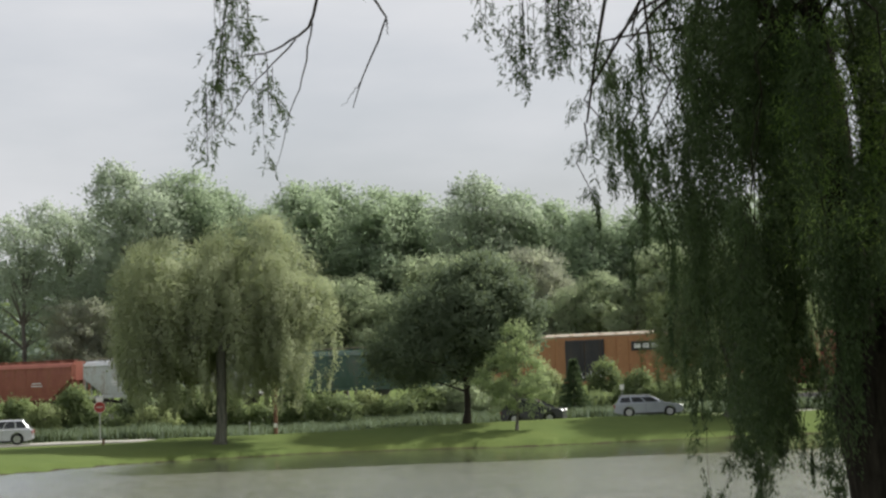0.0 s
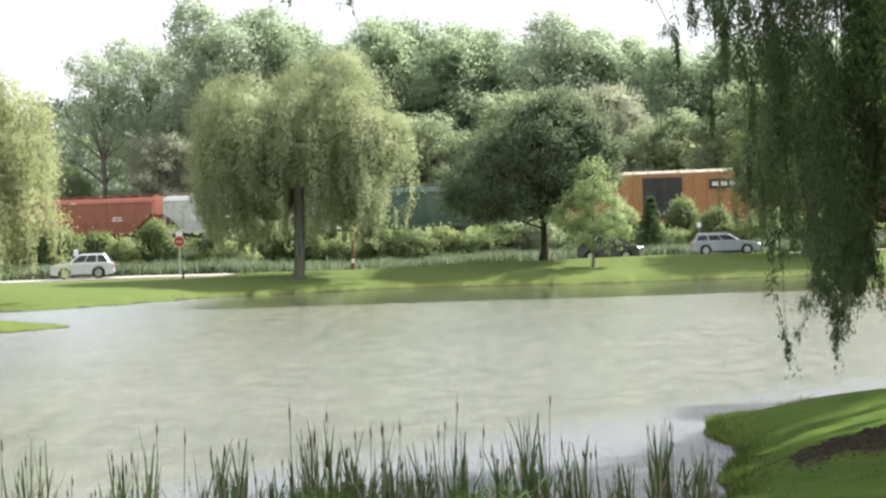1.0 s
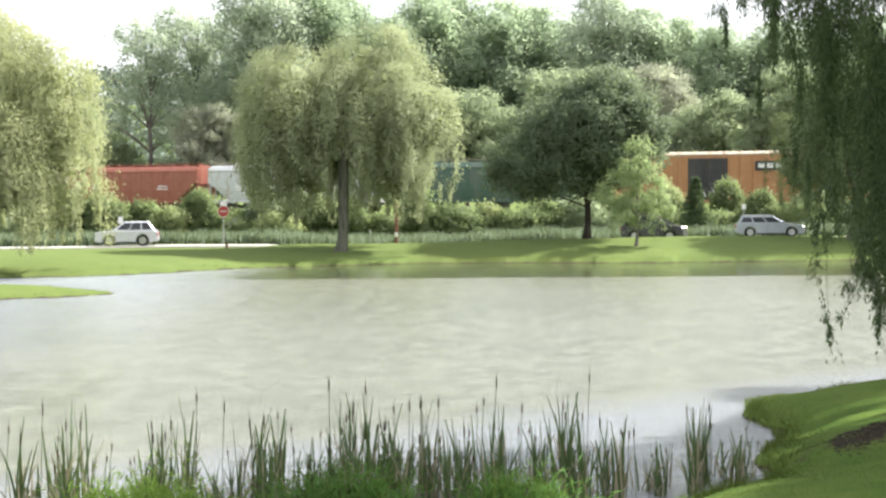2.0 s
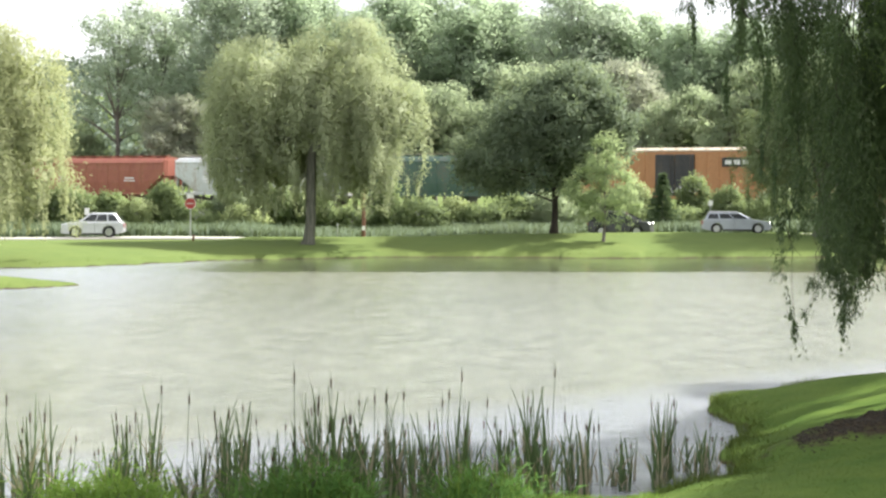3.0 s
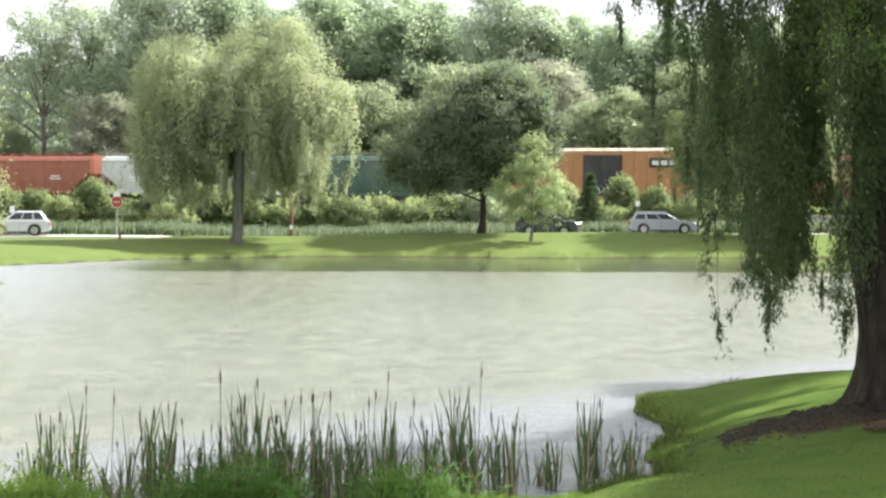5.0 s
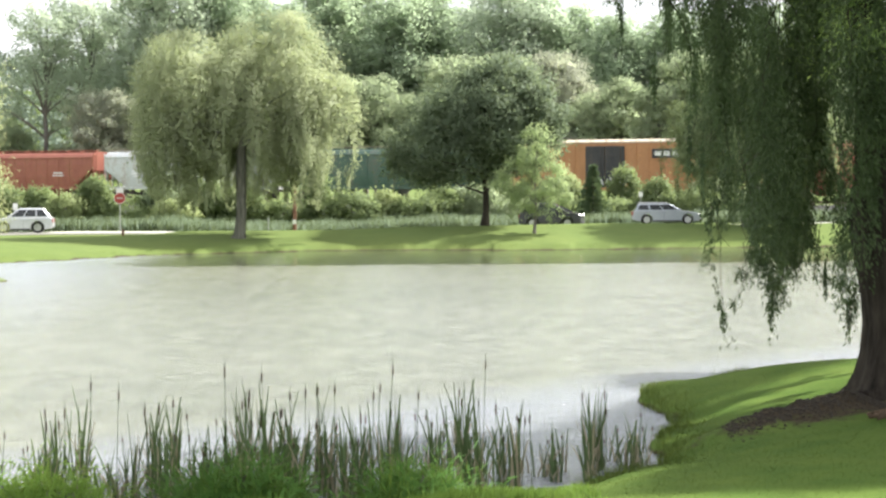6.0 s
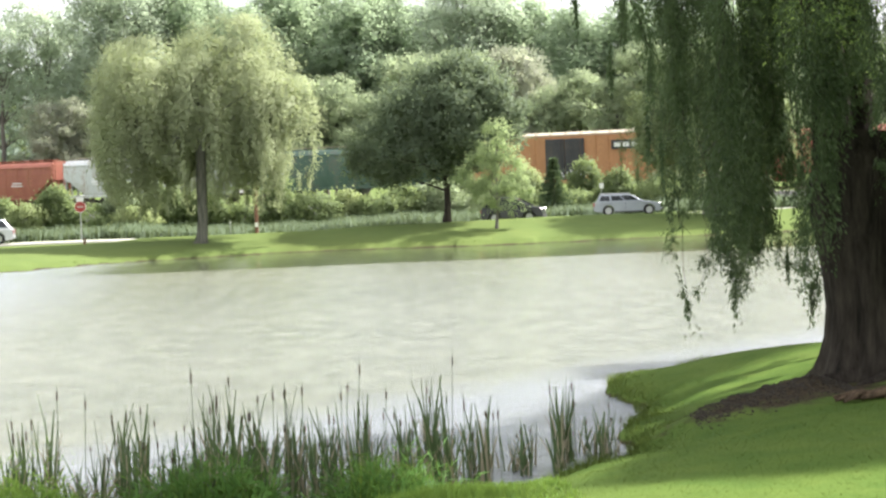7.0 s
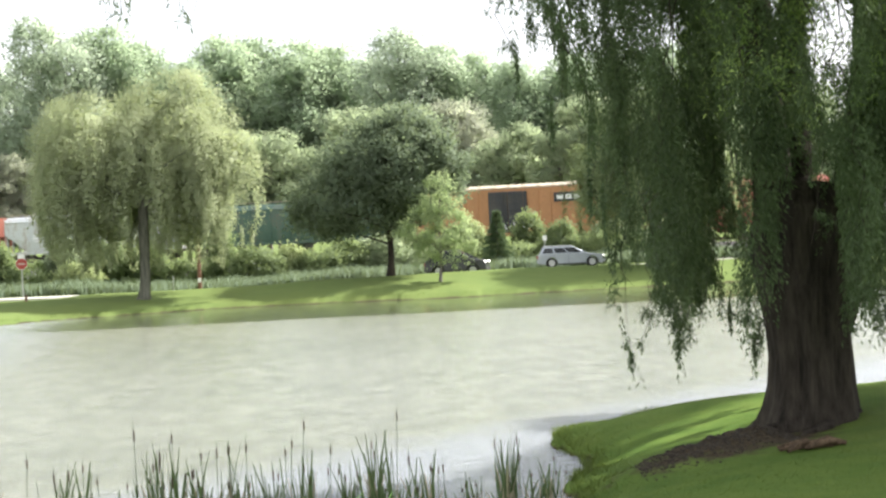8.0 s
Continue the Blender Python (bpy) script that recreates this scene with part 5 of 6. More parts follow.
timber_post(-8.15, 133.4, 4.6, 0.14, "tall red-brown timber post with a white tag", 0.95)
timber_post(-18.7, 124.4, 0.45, 0.08, "short brown timber stake in the lawn")


def marker(x, y):
    s = thing("marker_post", "thin grey marker post in the rough grass", "post", Matrix.Translation((x, y, base_at(x, y))))
    part("shaft", bevel_box(0.07, 0.05, 1.35, 0.015, (0, 0, 0.66)), M_POST, s)
    part("band", bevel_box(0.074, 0.054, 0.10, 0.004, (0, 0, 1.2)), M_SIGN_WHITE, s)


marker(-9.95, 133.2)


# ---- the great willow on the near bank ----
def spray_strands(tops, lows, rng, gaps=True):
    """Strands with short side twigs that carry their own leaves, so that they hang in ragged tails."""
    per = 3.8
    n = len(tops)
    count = np.maximum(2, (tops[:, 2] - lows) * per).astype(int)
    idx = np.repeat(np.arange(n), count)
    t = rng.uniform(0, 1, len(idx)) ** 0.9
    bend = rng.standard_normal((n, 2)) * 0.09
    drop = (tops[idx, 2] - lows[idx]) * t
    at = np.stack([tops[idx, 0] + bend[idx, 0] * drop, tops[idx, 1] + bend[idx, 1] * drop, tops[idx, 2] - drop], 1)
    dense = lumps(at * np.array([1, 1, 0.7]), 1.7, 7) > (-0.08 if gaps else -9.0)
    idx, at = idx[dense], at[dense]
    way = rng.standard_normal((len(idx), 3)) * np.array([0.75, 0.75, 0.25])
    way[:, 2] -= 0.75
    way = unit(way) * rng.uniform(0.12, 0.34, len(idx))[:, None]
    m = 12
    jdx = np.repeat(np.arange(len(idx)), m)
    q = rng.uniform(0, 1, len(jdx))[:, None]
    p = at[jdx] + way[jdx] * q - np.array([0, 0, 0.10]) * q * q
    w = unit(way[jdx]) * 0.7 + rng.standard_normal((len(jdx), 3)) * 0.55
    w[:, 2] -= 0.35
    return leaves(p, w, 0.10, 0.024, rng)


def great_willow():
    rng = np.random.default_rng(71)
    bx, by = 9.3, 36.0
    z0 = base_at(bx, by, 0.1)
    tree = thing("great_willow", "huge old weeping willow with thick dark trunk on the lawn", "tree", Matrix.Translation((bx, by, z0)))
    here = np.array((bx, by, z0))
    hs = np.array([-0.35, -0.1, 0.12, 0.4, 0.8, 1.4, 2.0, 2.6, 3.1, 3.6, 4.2, 4.7])
    rs = np.array([1.22, 1.12, 0.98, 0.88, 0.82, 0.79, 0.79, 0.83, 0.89, 0.93, 0.86, 0.55])
    mid = np.stack([0.06 * np.sin(hs * 1.4), 0 * hs, hs], 1)
    v, f = tube(mid, rs, 36, 0.0)
    ang = np.arctan2(v[:, 1], v[:, 0])
    ridge = 1 + 0.055 * np.sin(ang * 7 + v[:, 2] * 0.6) + 0.04 * np.sin(ang * 13 - v[:, 2] * 1.1 + 1) + rng.standard_normal(len(v)) * 0.012
    ridge += 0.16 * np.clip(0.5 - v[:, 2], 0, 1) * np.sin(ang * 5 + 0.7)
    v[:, :2] *= ridge[:, None]
    part_mesh("trunk", mesh_of("trunk", v, f, M_BARK, True), tree)
    limb_lines = [
        ([(9.12, 36.0, 1.9), (8.86, 36.0, 3.9), (8.78, 36.0, 5.2), (8.68, 36.0, 7.0), (8.45, 35.8, 10.0), (7.7, 35.2, 13.5)], [0.44, 0.50, 0.40, 0.32, 0.25, 0.12]),
        ([(9.4, 36.5, 2.4), (9.5, 36.8, 4.2), (9.6, 37.4, 6.0), (9.7, 37.6, 9.5), (10.0, 38.6, 14.0)], [0.45, 0.38, 0.30, 0.24, 0.12]),
        ([(9.5, 36.0, 1.9), (10.05, 36.0, 3.9), (10.45, 35.9, 5.4), (10.9, 35.7, 8.2), (12.2, 35.4, 12.5)], [0.44, 0.52, 0.50, 0.42, 0.14]),
        ([(8.6, 35.9, 8.2), (8.0, 35.3, 10.3), (6.2, 33.8, 12.2), (3.6, 31.4, 13.0), (1.2, 29.6, 12.8), (-0.7, 28.4, 11.5)], [0.24, 0.21, 0.17, 0.12, 0.07, 0.035]),
        ([(10.0, 36.3, 4.0), (12.0, 37.2, 7.5), (14.6, 38.0, 11.0)], [0.34, 0.26, 0.10]),
        ([(9.0, 36.6, 5.2), (8.7, 38.0, 9.0), (7.6, 39.8, 12.4)], [0.26, 0.22, 0.08])]
    spine = []
    for pts, rad in limb_lines:
        pts = np.array(pts) - here
        t = np.linspace(0, 1, len(pts))
        tt = np.linspace(0, 1, 16)
        fine = np.stack([np.interp(tt, t, pts[:, k]) for k in range(3)], 1)
        fine[1:-1] = (fine[:-2] + 2 * fine[1:-1] + fine[2:]) / 4
        fine += rng.standard_normal(fine.shape) * 0.03
        v, f = tube(fine, np.interp(tt, t, rad), 14, 0.05, rng)
        part_mesh("limb", mesh_of("limb", v, f, M_BARK, True), tree)
        spine.append(fine[4:])
    spine = np.concatenate(spine)
    # surface roots
    for k, (a, reach) in enumerate([(3.6, 1.1), (4.6, 0.9)]):
        line = []
        for q in np.linspace(0, 1, 9):
            r = 0.75 + reach * q
            x, y = r * math.cos(a + 0.25 * math.sin(q * 4 + k)), r * math.sin(a + 0.25 * math.sin(q * 4 + k))
            line.append((x, y, base_at(bx + x, by + y, 0.0) - z0 + 0.10 * (1 - q) - 0.03))
        v, f = tube(line, np.linspace(0.16, 0.04, 9), 8, 0.14, rng)
        part_mesh("root", mesh_of("root", v, f, M_BARK, True), tree)
    # hanging boughs, each a chain of dense drooping tassels
    groups = []
    stations = [3.7 + 3.8 * (k + 0.5) / 18 for k in range(18)] + [5.6 + 1.9 * (k + 0.5) / 8 for k in range(8)] + [7.5 + 3.4 * (k + 0.5) / 25 for k in range(25)] + [10.9 + 5.0 * (k + 0.5) / 18 for k in range(18)]
    for across in stations:
        for trial in range(60):
            y = rng.uniform(31.0, 36.8 if across > 10.9 else 39.5)
            x = across * y / 36
            edge = math.hypot((x - 10.8) / 8.0, (y - 35.2) / 5.6)
            if edge < 1.05 and all(math.hypot(x - q[0], y - q[1]) > 0.42 for q in groups):
                break
        top = 14.0 - 4.0 * edge ** 2 + rng.uniform(-1.2, 0.6)
        low = rng.uniform(2.3, 3.1) if rng.uniform() < 0.5 else rng.uniform(3.0, 4.4)
        for zz, lim in ((2.8, 6.0), (3.4, 5.75), (4.8, 5.5), (6.2, 5.0), (7.8, 4.45), (9.0, 3.95)):
            if across < lim:
                low = max(low, zz + rng.uniform(0.0, 1.6))
        if 7.5 < across < 10.9 and y < 37.5:
            low = rng.uniform(2.9, 4.0) if across < 8.2 else rng.uniform(3.3, 6.4)
            if across > 9.7 and y < 36.0:
                low = rng.uniform(3.0, 5.0)
        low = min(low, top - 1.2)
        groups.append((x, y, top, low))
    twigs, tassels = [], []
    for x, y, top, low in groups:
        p = np.array((x, y, top)) - here
        s = spine[np.argmin(np.linalg.norm(spine - p + np.array((0, 0, 1.0)), axis=1))]
        twigs.append(tube(curve_points(s, p, 0.6, 6, rng, 0.04), np.linspace(0.06, 0.018, 6), 5))
        sway = rng.standard_normal(2) * 0.05
        full = rng.choice((0.07, 0.11, 0.18, 0.34)) * min(1.0, max(0.5, 0.5 + (x * 36 / y - 4.6) / 2.4))
        line = [p]
        z = top
        while z > low:
            z -= rng.uniform(0.28, 0.55)
            d = top - z
            end = min(1.0, (z - low + 0.5) / 1.6)
            at = np.array((x + sway[0] * d + rng.normal() * 0.13, y + sway[1] * d + rng.normal() * 0.13, z)) - here
            line.append(at)
            if rng.uniform() < 0.22:
                continue
            r = full * rng.uniform(0.7, 1.25) * (0.14 + 0.86 * end)
            n = int(120 + 1650 * r)
            q = at + rng.standard_normal((n, 3)) * np.array([r, r, 0.24 + r * 0.3])
            way = (q - at) * np.array([1, 1, 0.0]) * 0.8 + rng.standard_normal((n, 3)) * 0.3
            way[:, 2] -= 0.7
            w = q + here
            whole = lumps(np.stack([w[:, 0] - 0.24 * w[:, 1], 0.12 * w[:, 1], 0.34 * w[:, 2]], 1), 1.5, 17) > -0.26
            tassels.append(leaves(q[whole], way[whole], 0.115, 0.03, rng))
            # a side spray or two with a ragged tip
            for k in range(int(rng.integers(0, 3))):
                turn = rng.uniform(0, 6.28)
                reach = rng.uniform(0.25, 0.6) * end
                t = rng.uniform(0, 1, 60)[:, None]
                q = at + np.array((math.cos(turn), math.sin(turn), 0)) * reach * np.sqrt(t) - np.array((0, 0, 0.7)) * t ** 1.5 * reach * 1.6
                q += rng.standard_normal(q.shape) * 0.05
                way = rng.standard_normal(q.shape) * 0.45 + np.array((math.cos(turn) * 0.3, math.sin(turn) * 0.3, -0.8))
                tassels.append(leaves(q, way, 0.10, 0.022, rng))
        twigs.append(tube(line, np.linspace(0.016, 0.004, len(line)), 4))
    a = join(tassels)
    # spreading leafy crown above
    n = 190
    d = unit(rng.standard_normal((n, 3)))
    d[:, 2] = np.abs(d[:, 2]) * 0.9 - 0.15
    c = np.array((11.6, 35.0, 10.4)) - here + d * np.array([7.6, 5.4, 5.0]) * rng.uniform(0.45, 1.0, n)[:, None]
    c = c[(c[:, 2] + z0 > 8.2)]
    c = c[(c[:, 0] + bx) * 33 / (c[:, 1] + by) > 4.4]
    # unseen leaf clusters, placed so their shadows leave a sunlit strip of lawn
    k = 2600
    side = np.stack([rng.uniform(9.5, 23, k), rng.uniform(26.0, 50.0, k), rng.uniform(10.8, 13, k)], 1)
    fall = side[:, :2] - np.outer((side[:, 2] - 0.7) / math.tan(SUN_ELEVATION), (SUN_TO.x, SUN_TO.y))
    past = fall[:, 1] - 35.8 - 1.15 * (fall[:, 0] - 6.6) + 0.4 * np.sin(fall[:, 0] * 1.7)
    shaded = ((past < -2.0) & (fall[:, 1] > 23.7 + 0.25 * np.sin(fall[:, 0] * 2.3)) & (fall[:, 0] > 4.8 - 0.33 * (29.5 - fall[:, 1]))) | ((past > 2.9) & (past < 5.6) & (fall[:, 0] > 4.4) & (fall[:, 0] < 9.0)) | ((fall[:, 1] > 44.0) & (fall[:, 0] > 6.0))
    side = side[shaded & (fall[:, 0] > 2.2) & (fall[:, 0] < 13.0)] - here
    kdx = np.repeat(np.arange(len(side)), 100)
    p = side[kdx] + rng.standard_normal((len(kdx), 3)) * np.array([0.42, 0.42, 0.30])
    shade_clusters = leaves(p, rng.standard_normal(p.shape) * 0.7 - np.array([0, 0, 0.3]), 0.32, 0.13, rng)
    # unseen roof of the crown, added to keep skylight off lawn and bank
    k = 300
    roof = np.stack([rng.uniform(2.5, 11.0, k), rng.uniform(25.5, 36.0, k), rng.uniform(12.8, 15.2, k)], 1)
    roof = roof[(roof[:, 0] > 7.3 - (38.5 - roof[:, 1]) * 0.33) & (roof[:, 2] > 5.4 + 0.215 * roof[:, 1])] - here
    kdx = np.repeat(np.arange(len(roof)), 80)
    p = roof[kdx] + rng.standard_normal((len(kdx), 3)) * np.array([0.5, 0.5, 0.25])
    roof = leaves(p, rng.standard_normal(p.shape) * 0.7 - np.array([0, 0, 0.2]), 0.34, 0.13, rng)
    c = c[~((c[:, 0] + bx > 10.5) & (c[:, 1] + by > 38.8))]
    idx = np.repeat(np.arange(len(c)), 110)
    p = c[idx] + rng.standard_normal((len(idx), 3)) * np.array([0.28, 0.28, 0.30])
    way = rng.standard_normal(p.shape) * 0.6
    way[:, 2] -= 0.5
    b = leaves(p, way, 0.13, 0.026, rng)
    # sprays of leaf round the limbs
    idx = rng.integers(0, len(spine), 3000)
    p = spine[idx] + rng.standard_normal((3000, 3)) * 0.45
    way = rng.standard_normal(p.shape) * 0.6
    way[:, 2] -= 0.6
    e = leaves(p[p[:, 2] > 4.0], way[p[:, 2] > 4.0], 0.12, 0.024, rng)
    v, f = join([a, b, e, shade_clusters, roof])
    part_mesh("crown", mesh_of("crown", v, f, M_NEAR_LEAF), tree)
    # brighter sprays among the limbs, sunlight put into their leaf colour
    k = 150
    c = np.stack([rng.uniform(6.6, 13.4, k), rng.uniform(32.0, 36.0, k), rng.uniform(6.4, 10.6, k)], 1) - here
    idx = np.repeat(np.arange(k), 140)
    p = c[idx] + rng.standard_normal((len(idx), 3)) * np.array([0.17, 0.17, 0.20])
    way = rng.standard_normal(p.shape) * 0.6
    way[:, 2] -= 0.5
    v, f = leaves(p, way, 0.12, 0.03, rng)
    part_mesh("painted_sun_spray", mesh_of("painted_sun_spray", v, f, M_BRIGHT_LEAF), tree, "bright green leaves with sunlight put into their colour")
    # slender bare shoots before the limbs
    for line in ([(7.58, 34.8, 7.6), (7.66, 34.8, 6.4), (7.80, 34.8, 5.4), (8.10, 34.8, 4.3)], [(8.10, 34.8, 7.0), (8.20, 34.8, 6.3), (8.33, 34.8, 5.5)],
                 [(7.70, 34.9, 7.4), (7.86, 34.9, 5.6), (7.95, 34.9, 4.6)]):
        v, f = tube(np.array(line) - here, np.linspace(0.02, 0.008, len(line)), 5)
        part_mesh("bare_shoot", mesh_of("bare_shoot", v, f, M_MID_BARK, True), tree)
    # the long bough over the water: two leafy sprays and a bare twig
    out = []
    for sx, sy, top, low, count, wide in [(-2.2, 28.2, 10.8, 9.6, 11, 0.15), (-2.38, 28.2, 9.9, 8.7, 9, 0.10), (-2.52, 28.2, 9.1, 8.1, 5, 0.06),
                                          (-1.65, 28.2, 9.6, 8.7, 6, 0.07), (-1.76, 28.2, 9.0, 8.2, 4, 0.05), (-1.95, 28.2, 9.9, 9.3, 4, 0.08),
                                          (2.40, 31.0, 10.9, 9.4, 7, 0.10), (2.15, 31.0, 10.2, 9.7, 4, 0.07), (1.75, 31.0, 11.2, 10.4, 4, 0.08), (2.85, 31.3, 11.6, 9.8, 9, 0.16), (3.2, 31.6, 11.4, 9.8, 10, 0.14)]:
        t = np.array((sx, sy, top)) - here + rng.standard_normal((count, 3)) * np.array([wide, wide, 0.3])
        lo = np.full(count, low - z0) + np.abs(rng.standard_normal(count)) * 0.4
        lo = np.minimum(lo, t[:, 2] - 0.3)
        out.append(spray_strands(np.repeat(t, 2, axis=0) + rng.standard_normal((2 * count, 3)) * np.array([0.07, 0.07, 0.05]), np.repeat(lo, 2), rng, False))
        for q, l in zip(t, lo):
            twigs.append(tube([q, (q[0], q[1], (q[2] + l) / 2), (q[0], q[1], l)], [0.007, 0.005, 0.003], 3))
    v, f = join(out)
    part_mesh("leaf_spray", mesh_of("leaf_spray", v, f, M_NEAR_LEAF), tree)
    for line, r in (([(-0.7, 28.4, 11.5), (-1.0, 28.3, 10.2), (-1.25, 28.2, 9.95), (-1.7, 28.2, 9.75), (-2.1, 28.2, 9.7)], 0.028),
                    ([(-0.7, 28.4, 11.5), (-1.5, 28.3, 11.5), (-2.2, 28.2, 10.8), (-2.4, 28.2, 9.6), (-2.5, 28.2, 8.6)], 0.02),
                    ([(-1.0, 28.3, 10.2), (-1.15, 28.2, 9.4), (-1.35, 28.2, 8.9), (-1.6, 28.2, 8.0)], 0.014),
                    ([(-1.25, 28.2, 9.95), (-2.0, 28.2, 9.2), (-2.4, 28.2, 8.5)], 0.014),
                    ([(-0.7, 28.4, 11.5), (-0.05, 28.3, 10.5), (0.10, 28.2, 10.2), (-0.12, 28.2, 9.7), (-0.3, 28.2, 9.3), (-0.42, 28.2, 8.9)], 0.022),
                    ([(-0.3, 28.2, 9.3), (-0.6, 28.2, 8.9)], 0.008), ([(0.10, 28.2, 10.2), (0.12, 28.2, 9.98)], 0.012)):
        line = np.array(line) - here
        tt, t = np.linspace(0, 1, 14), np.linspace(0, 1, len(line))
        fine = np.stack([np.interp(tt, t, line[:, k]) for k in range(3)], 1) + rng.standard_normal((14, 3)) * 0.012
        twigs.append(tube(fine, np.linspace(r, r * 0.3, 14), 5))
    v, f = join(twigs)
    tagged(part_mesh("branchwork", mesh_of("branchwork", v, f, M_BARK, True), tree), kind="stuff")


great_willow()


def root_debris():
    """Broken wood and torn roots at the willow's foot."""
    rng = np.random.default_rng(77)
    x0, y0 = 8.1, 31.6
    m = bark_material("split_wood", (0.06, 0.042, 0.03), (0.20, 0.14, 0.09), 7.0)
    for k in range(6):
        x, y = x0 + rng.uniform(-0.6, 0.6), y0 + rng.uniform(-0.3, 0.3)
        z = base_at(x, y, 0.0)
        stick = thing("broken_branch", "short broken piece of reddish split wood on bare soil", "branch", Matrix.Translation((x, y, z + 0.05)), "broken wood by the willow")
        a = rng.uniform(-0.7, 0.7)
        l = rng.uniform(0.22, 0.5)
        line = [(-l * math.cos(a), -l * math.sin(a), -0.02), (0, 0.02, 0.05), (l * math.cos(a), l * math.sin(a), rng.uniform(-0.03, 0.12))]
        v, f = tube(line, [0.025, 0.075, 0.03], 9, 0.2, rng)
        part_mesh("wood", mesh_of("wood", v, f, m, True), stick)


root_debris()


def soil_clods():
    """Crumbled earth along the trodden ridge."""
    rng = np.random.default_rng(78)
    base = np.array([(1, 0, 0), (0, 1, 0), (-1, 0, 0), (0, -1, 0), (0, 0, 1), (0, 0, -1)], float)
    tri = np.array([(0, 1, 4), (1, 2, 4), (2, 3, 4), (3, 0, 4), (1, 0, 5), (2, 1, 5), (3, 2, 5), (0, 3, 5)])
    pieces = []
    for k in range(1500):
        q = rng.uniform(0, 1)
        x = 8.6 - 3.3 * q
        y = 35.4 - 0.72 * (8.9 - x) + rng.normal() * 0.25 - 0.1 - abs(rng.normal()) * 0.55
        r = rng.uniform(0.012, 0.042) * (1 - 0.3 * q)
        v = base * r * rng.uniform(0.7, 1.3, (6, 1)) * np.array([1.1, 1.0, 0.8])
        turn = rng.uniform(0, 6.28)
        v[:, :2] = v[:, :2] @ np.array([[math.cos(turn), -math.sin(turn)], [math.sin(turn), math.cos(turn)]])
        pieces.append((v + np.array((x, y, base_at(x, y, 0.0) + r * 0.2)), tri))
    v, f = join(pieces)
    clods = new("soil_clods", mesh_of("soil_clods", v, f, M_SOIL))
    tagged(clods, "dark crumbled earth on the trodden ridge by the willow", "soil", kind="stuff")


soil_clods()


# ---- cattails in the shallows ----
def ribbon_blade(foot, lean, tall, width, curl, steps, face):
    q = np.linspace(0, 1, steps)
    c = np.stack([foot[0] + lean[0] * q ** curl * tall, foot[1] + lean[1] * q ** curl * tall, tall * q * (1 - 0.12 * (lean[0] ** 2 + lean[1] ** 2) * q)], 1)
    w = width * np.interp(q, [0, 0.15, 0.7, 1], [0.8, 1.0, 0.9, 0.30])
    s = np.array([math.cos(face), math.sin(face), 0])
    v = np.stack([c - s * w[:, None], c + s * w[:, None]], 1).reshape(-1, 3)
    k = np.arange(steps - 1)[:, None] * 2
    return v, k + np.array([[0, 1, 3, 2]])


def cattail_clump(seed, blade_count, dry_count, stalk_count, tall):
    rng = np.random.default_rng(seed)
    clump = thing("cattail_clump", "clump of green cattails with brown seed heads in the shallows", "cattails", Matrix.Translation((0, 0, -0.12)), "cattails along the near bank")
    for name, count, mat, high in (("blade", blade_count, M_REED, 0.95), ("dry_blade", dry_count, M_DRY_REED, 0.66)):
        for k in range(count):
            a = rng.uniform(0, 6.28)
            foot = rng.standard_normal(2) * 0.07
            lean = rng.standard_normal(2) * (0.085 if mat is M_REED else 0.20)
            v, f = ribbon_blade(foot, lean, tall * high * rng.uniform(0.55, 1.1), rng.uniform(0.012, 0.024), rng.uniform(1.3, 2.4), 7, a)
            part_mesh(name, mesh_of(name, v, f, mat), clump)
    for k in range(stalk_count):
        foot = rng.standard_normal(2) * 0.15
        lean = rng.standard_normal(2) * 0.035
        high = tall * rng.uniform(0.78, 1.14)
        top = np.array((foot[0] + lean[0] * high, foot[1] + lean[1] * high, high))
        base = np.array((foot[0], foot[1], 0))
        v, f = tube([base, base * 0.4 + top * 0.6, top, top + np.array((0, 0, 0.12))], [0.007, 0.006, 0.004, 0.002], 5)
        stalk = part_mesh("stalk", mesh_of("stalk", v, f, M_REED, True), clump)
        l = rng.uniform(0.12, 0.20)
        hs = np.array([-0.06, 0, 0.15, 0.85, 1.0, 1.04]) * l
        v, f = tube([top + np.array((0, 0, h - l)) for h in hs], np.array([0.003, 0.009, 0.0125, 0.0125, 0.009, 0.003]), 8)
        part_mesh("seed_head", mesh_of("seed_head", v, f, M_HEAD, True), stalk, "brown velvety seed head")
    return clump


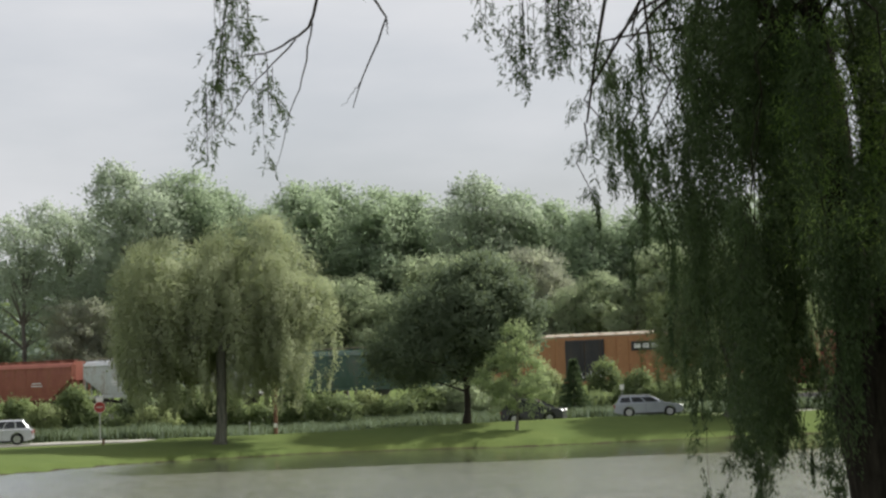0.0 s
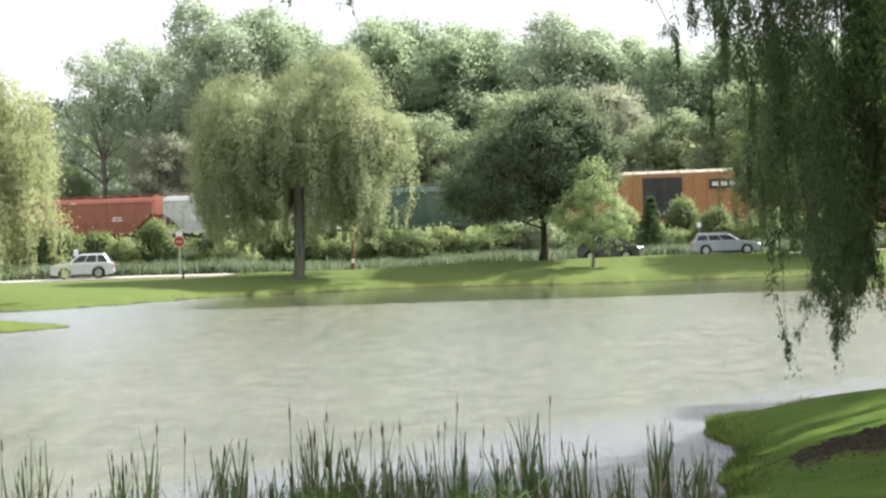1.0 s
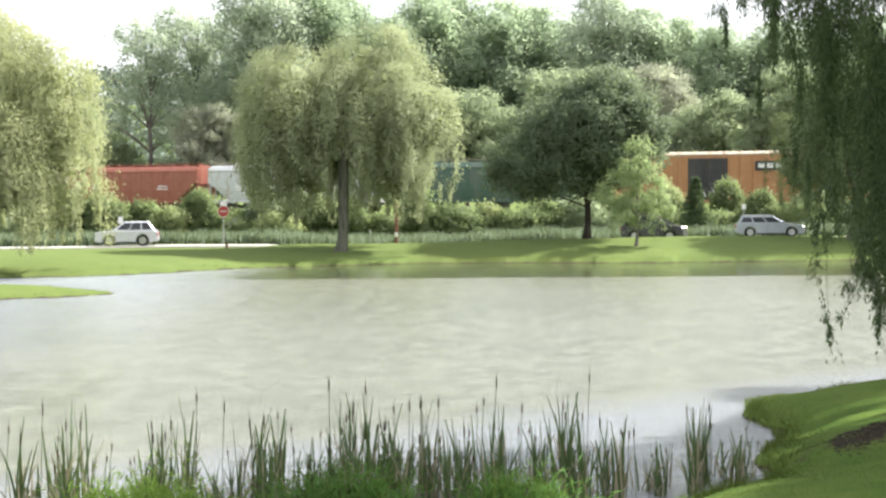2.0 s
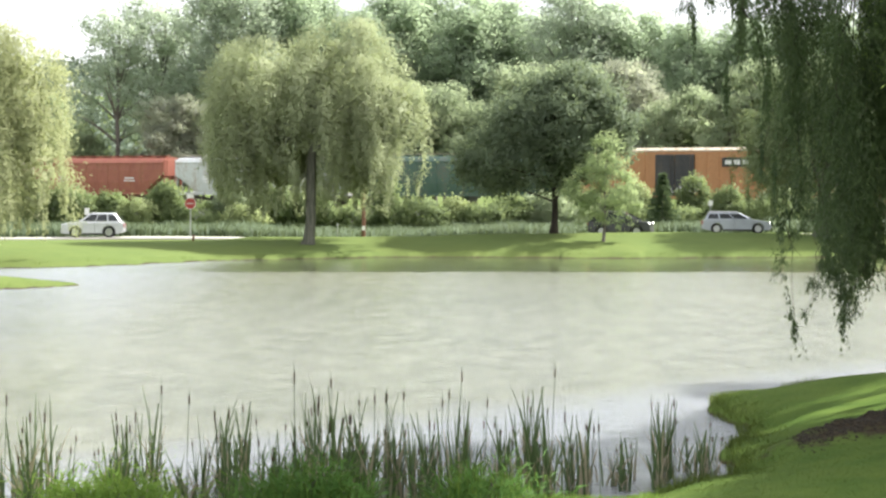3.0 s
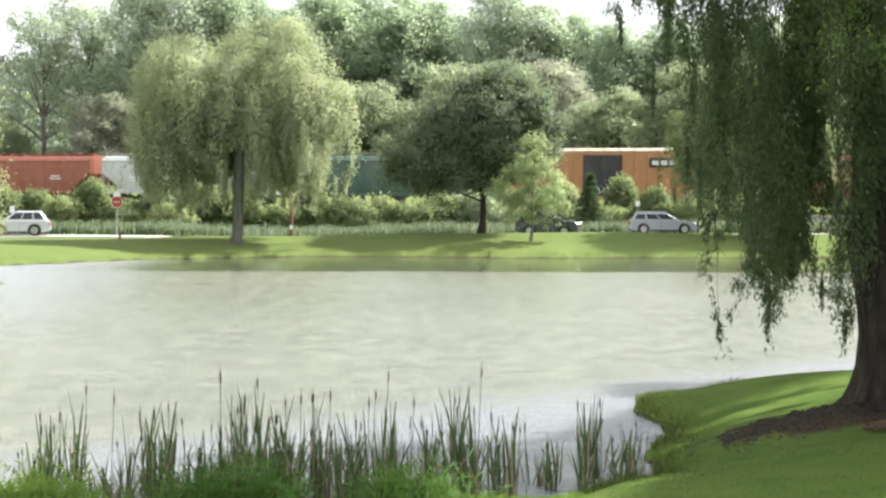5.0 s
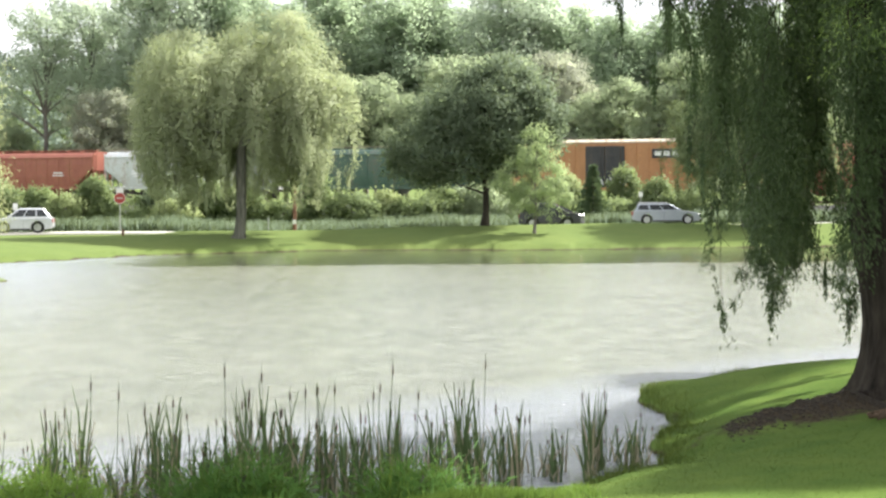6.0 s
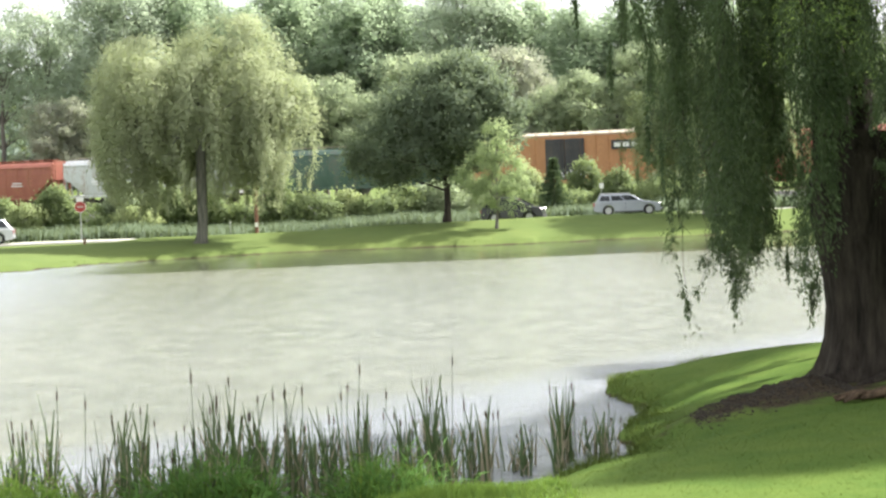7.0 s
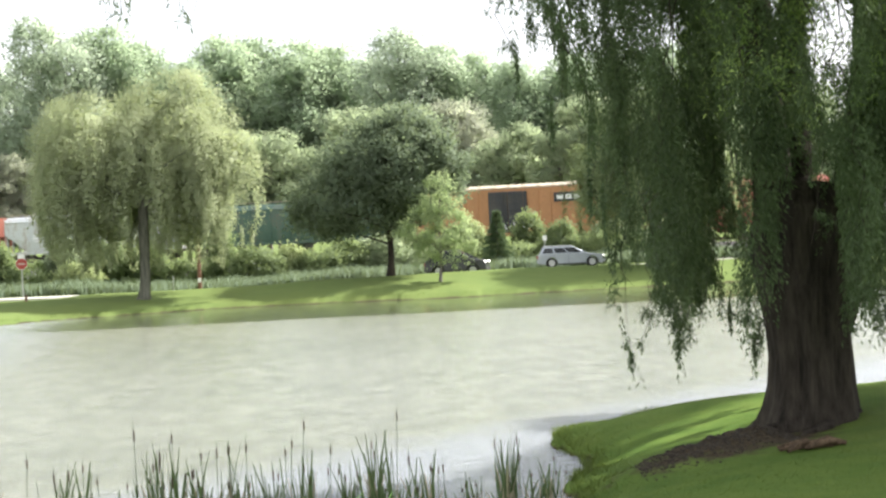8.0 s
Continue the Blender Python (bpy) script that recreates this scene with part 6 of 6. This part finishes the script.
def cattails():
    rng = np.random.default_rng(81)
    kinds = [cattail_clump(82, 8, 6, 2, 1.74), cattail_clump(83, 10, 6, 1, 1.74), cattail_clump(84, 7, 7, 0, 1.74), cattail_clump(85, 10, 6, 1, 1.74),
             cattail_clump(86, 4, 6, 1, 1.74), cattail_clump(87, 7, 4, 1, 1.74)]
    spots = []
    for mid, wide, count, size in ((-11, 0.6, 8, 0.95), (-9.4, 0.4, 8, 0.95), (-8.2, 0.25, 6, 0.95), (-7.3, 0.2, 6, 0.9), (-6.75, 0.22, 9, 1.0), (-6.0, 0.15, 4, 0.85),
                                    (-5.3, 0.16, 9, 1.0), (-4.5, 0.2, 4, 0.7), (-3.85, 0.26, 15, 1.0), (-3.3, 0.08, 4, 1.02), (-2.95, 0.1, 3, 0.8), (-2.45, 0.26, 20, 1.08),
                                    (-1.75, 0.12, 6, 0.9), (-1.25, 0.3, 20, 1.02), (-0.7, 0.08, 4, 1.0), (-0.2, 0.24, 15, 1.10), (0.35, 0.1, 5, 0.9),
                                    (0.85, 0.22, 13, 1.06), (1.2, 0.12, 5, 0.75), (1.75, 0.14, 8, 0.92), (2.35, 0.18, 7, 0.72), (3.05, 0.12, 8, 0.92), (3.5, 0.12, 6, 0.78), (3.8, 0.08, 3, 0.7)):
        for k in range(max(2, round(count * (0.55 if mid > -0.9 else 0.75)))):
            x = float(mid + rng.standard_normal() * wide)
            shore = np.interp(x, [-16, -8, -3, 1.0, 2.8, 4.2], [28.6, 27.9, 28.0, 28.7, 29.9, 31.4])
            spots.append((x, shore + 0.2 + rng.uniform(0, 1) ** 1.4 * 2.6, size * rng.uniform(0.55, 1.08), mid))
    used = set()
    for x, y, size, x0 in spots:
        k = int(rng.integers(0, 6))
        if x0 > 1.0 and rng.uniform() < 0.6:
            k = 4
        m = Matrix.Translation((x, y, -0.12)) @ Matrix.Rotation(rng.uniform(0, 6.28), 4, "Z")
        if k in used:
            ob = copy_thing(kinds[k], m)
        else:
            ob = kinds[k]
            ob.matrix_basis = m
            used.add(k)
        ob.scale = (1, 1, size)


cattails()


# ---- weeds on the near bank, turf and bank grass ----
def weeds():
    rng = np.random.default_rng(91)
    spots = [(-2.75, 25.9, 0.35, 0.42), (-2.3, 25.95, 0.4, 0.58), (-1.95, 25.9, 0.3, 0.46), (-4.8, 25.8, 0.5, 0.45), (-5.4, 25.8, 0.4, 0.42), (-0.2, 26.5, 0.22, 0.85), (0.15, 26.5, 0.3, 0.5)]
    for k, (x, y, wide, tall) in enumerate(spots):
        w = shrub(x, y, wide * 0.75, tall, M_WEED if x < -4 else M_BUSH_WEED, "leafy bright green weed on the near bank" if x < -4 else "leafy dark green weed bush on the near bank", 950 + k, clumps=80, per=80, gaps=0.4, size=(0.21, 0.022), name="weed_clump")
        tagged(w, category="weed", group="weeds on the near bank")
    n = 42000
    x = rng.uniform(-12, 2.4, n)
    shore = np.interp(x, [-16, -8, -3, 1.2, 2.8, 4.2], [28.0, 26.4, 26.3, 27.5, 29.3, 31.0])
    y = shore + 0.1 - rng.uniform(0, 1, n) ** 1.3 * 6.5
    tall = 0.17 + 0.07 * np.sin(x * 2.3) + 0.15 * ease((-4.6 - x) / 1.0)
    # taller tufts grow through the weeds
    tuft = np.repeat(np.array(spots), 220, axis=0)
    x = np.concatenate([x, tuft[:, 0] + rng.standard_normal(len(tuft)) * tuft[:, 2] * 0.8])
    y = np.concatenate([y, tuft[:, 1] + rng.standard_normal(len(tuft)) * 0.25])
    tall = np.concatenate([tall, tuft[:, 3] * rng.uniform(0.6, 1.15, len(tuft))])
    v, f = blades(x, y, np.maximum(ground_height(x, y), 0) - 0.02, tall, 0.008, rng, 0.28)
    blade_sheet("bank_grass", v, f, M_WEED, "long bright green grass on the near bank", "grass")


weeds()


def turf():
    rng = np.random.default_rng(93)
    n = 420000
    y = 14 + 37 * rng.uniform(0, 1, n) ** 0.8
    x = rng.uniform(-0.30, 0.31, n) * y
    d = shore_distance(x, y)
    bx, by = (x - 7.4) * 0.81 + (y - 34.0) * 0.59, (y - 34.0) * 0.81 - (x - 7.4) * 0.59
    bare = (bx / 3.0) ** 2 + ((by + 0.3) / 1.4) ** 2 < rng.uniform(0.3, 1.2, n)
    keep = (d > -0.06) & ~bare & ((x > -0.3 + 0.03 * (y - 14)) | (y < 25)) & (rng.uniform(0, 1, n) < 0.5 + np.exp(-d * 2.2))
    x, y, d = x[keep], y[keep], d[keep]
    z = ground_height(x, y)
    tall = 0.026 + 0.17 * np.exp(-np.maximum(d, 0) * 3.5)
    v, f = blades(x, y, np.maximum(z, 0) - 0.01, tall, 0.005, rng, 0.45)
    blade_sheet("near_turf", v, f, M_TURF, "short mown grass on the near lawn", "grass")
    n = 60000
    x, y = rng.uniform(-34, 26, n), rng.uniform(82, 126, n)
    d = shore_distance(x, y)
    keep = (d > 0.02) & (rng.uniform(0, 1, n) < np.exp(-d * 1.6))
    x, y, d = x[keep], y[keep], d[keep]
    v, f = blades(x, y, np.maximum(ground_height(x, y), 0) - 0.02, 0.08 + 0.12 * np.exp(-d * 1.5), 0.012, rng, 0.4)
    blade_sheet("far_turf", v, f, M_TURF, "mown grass with a longer fringe on the far bank", "grass")


turf()
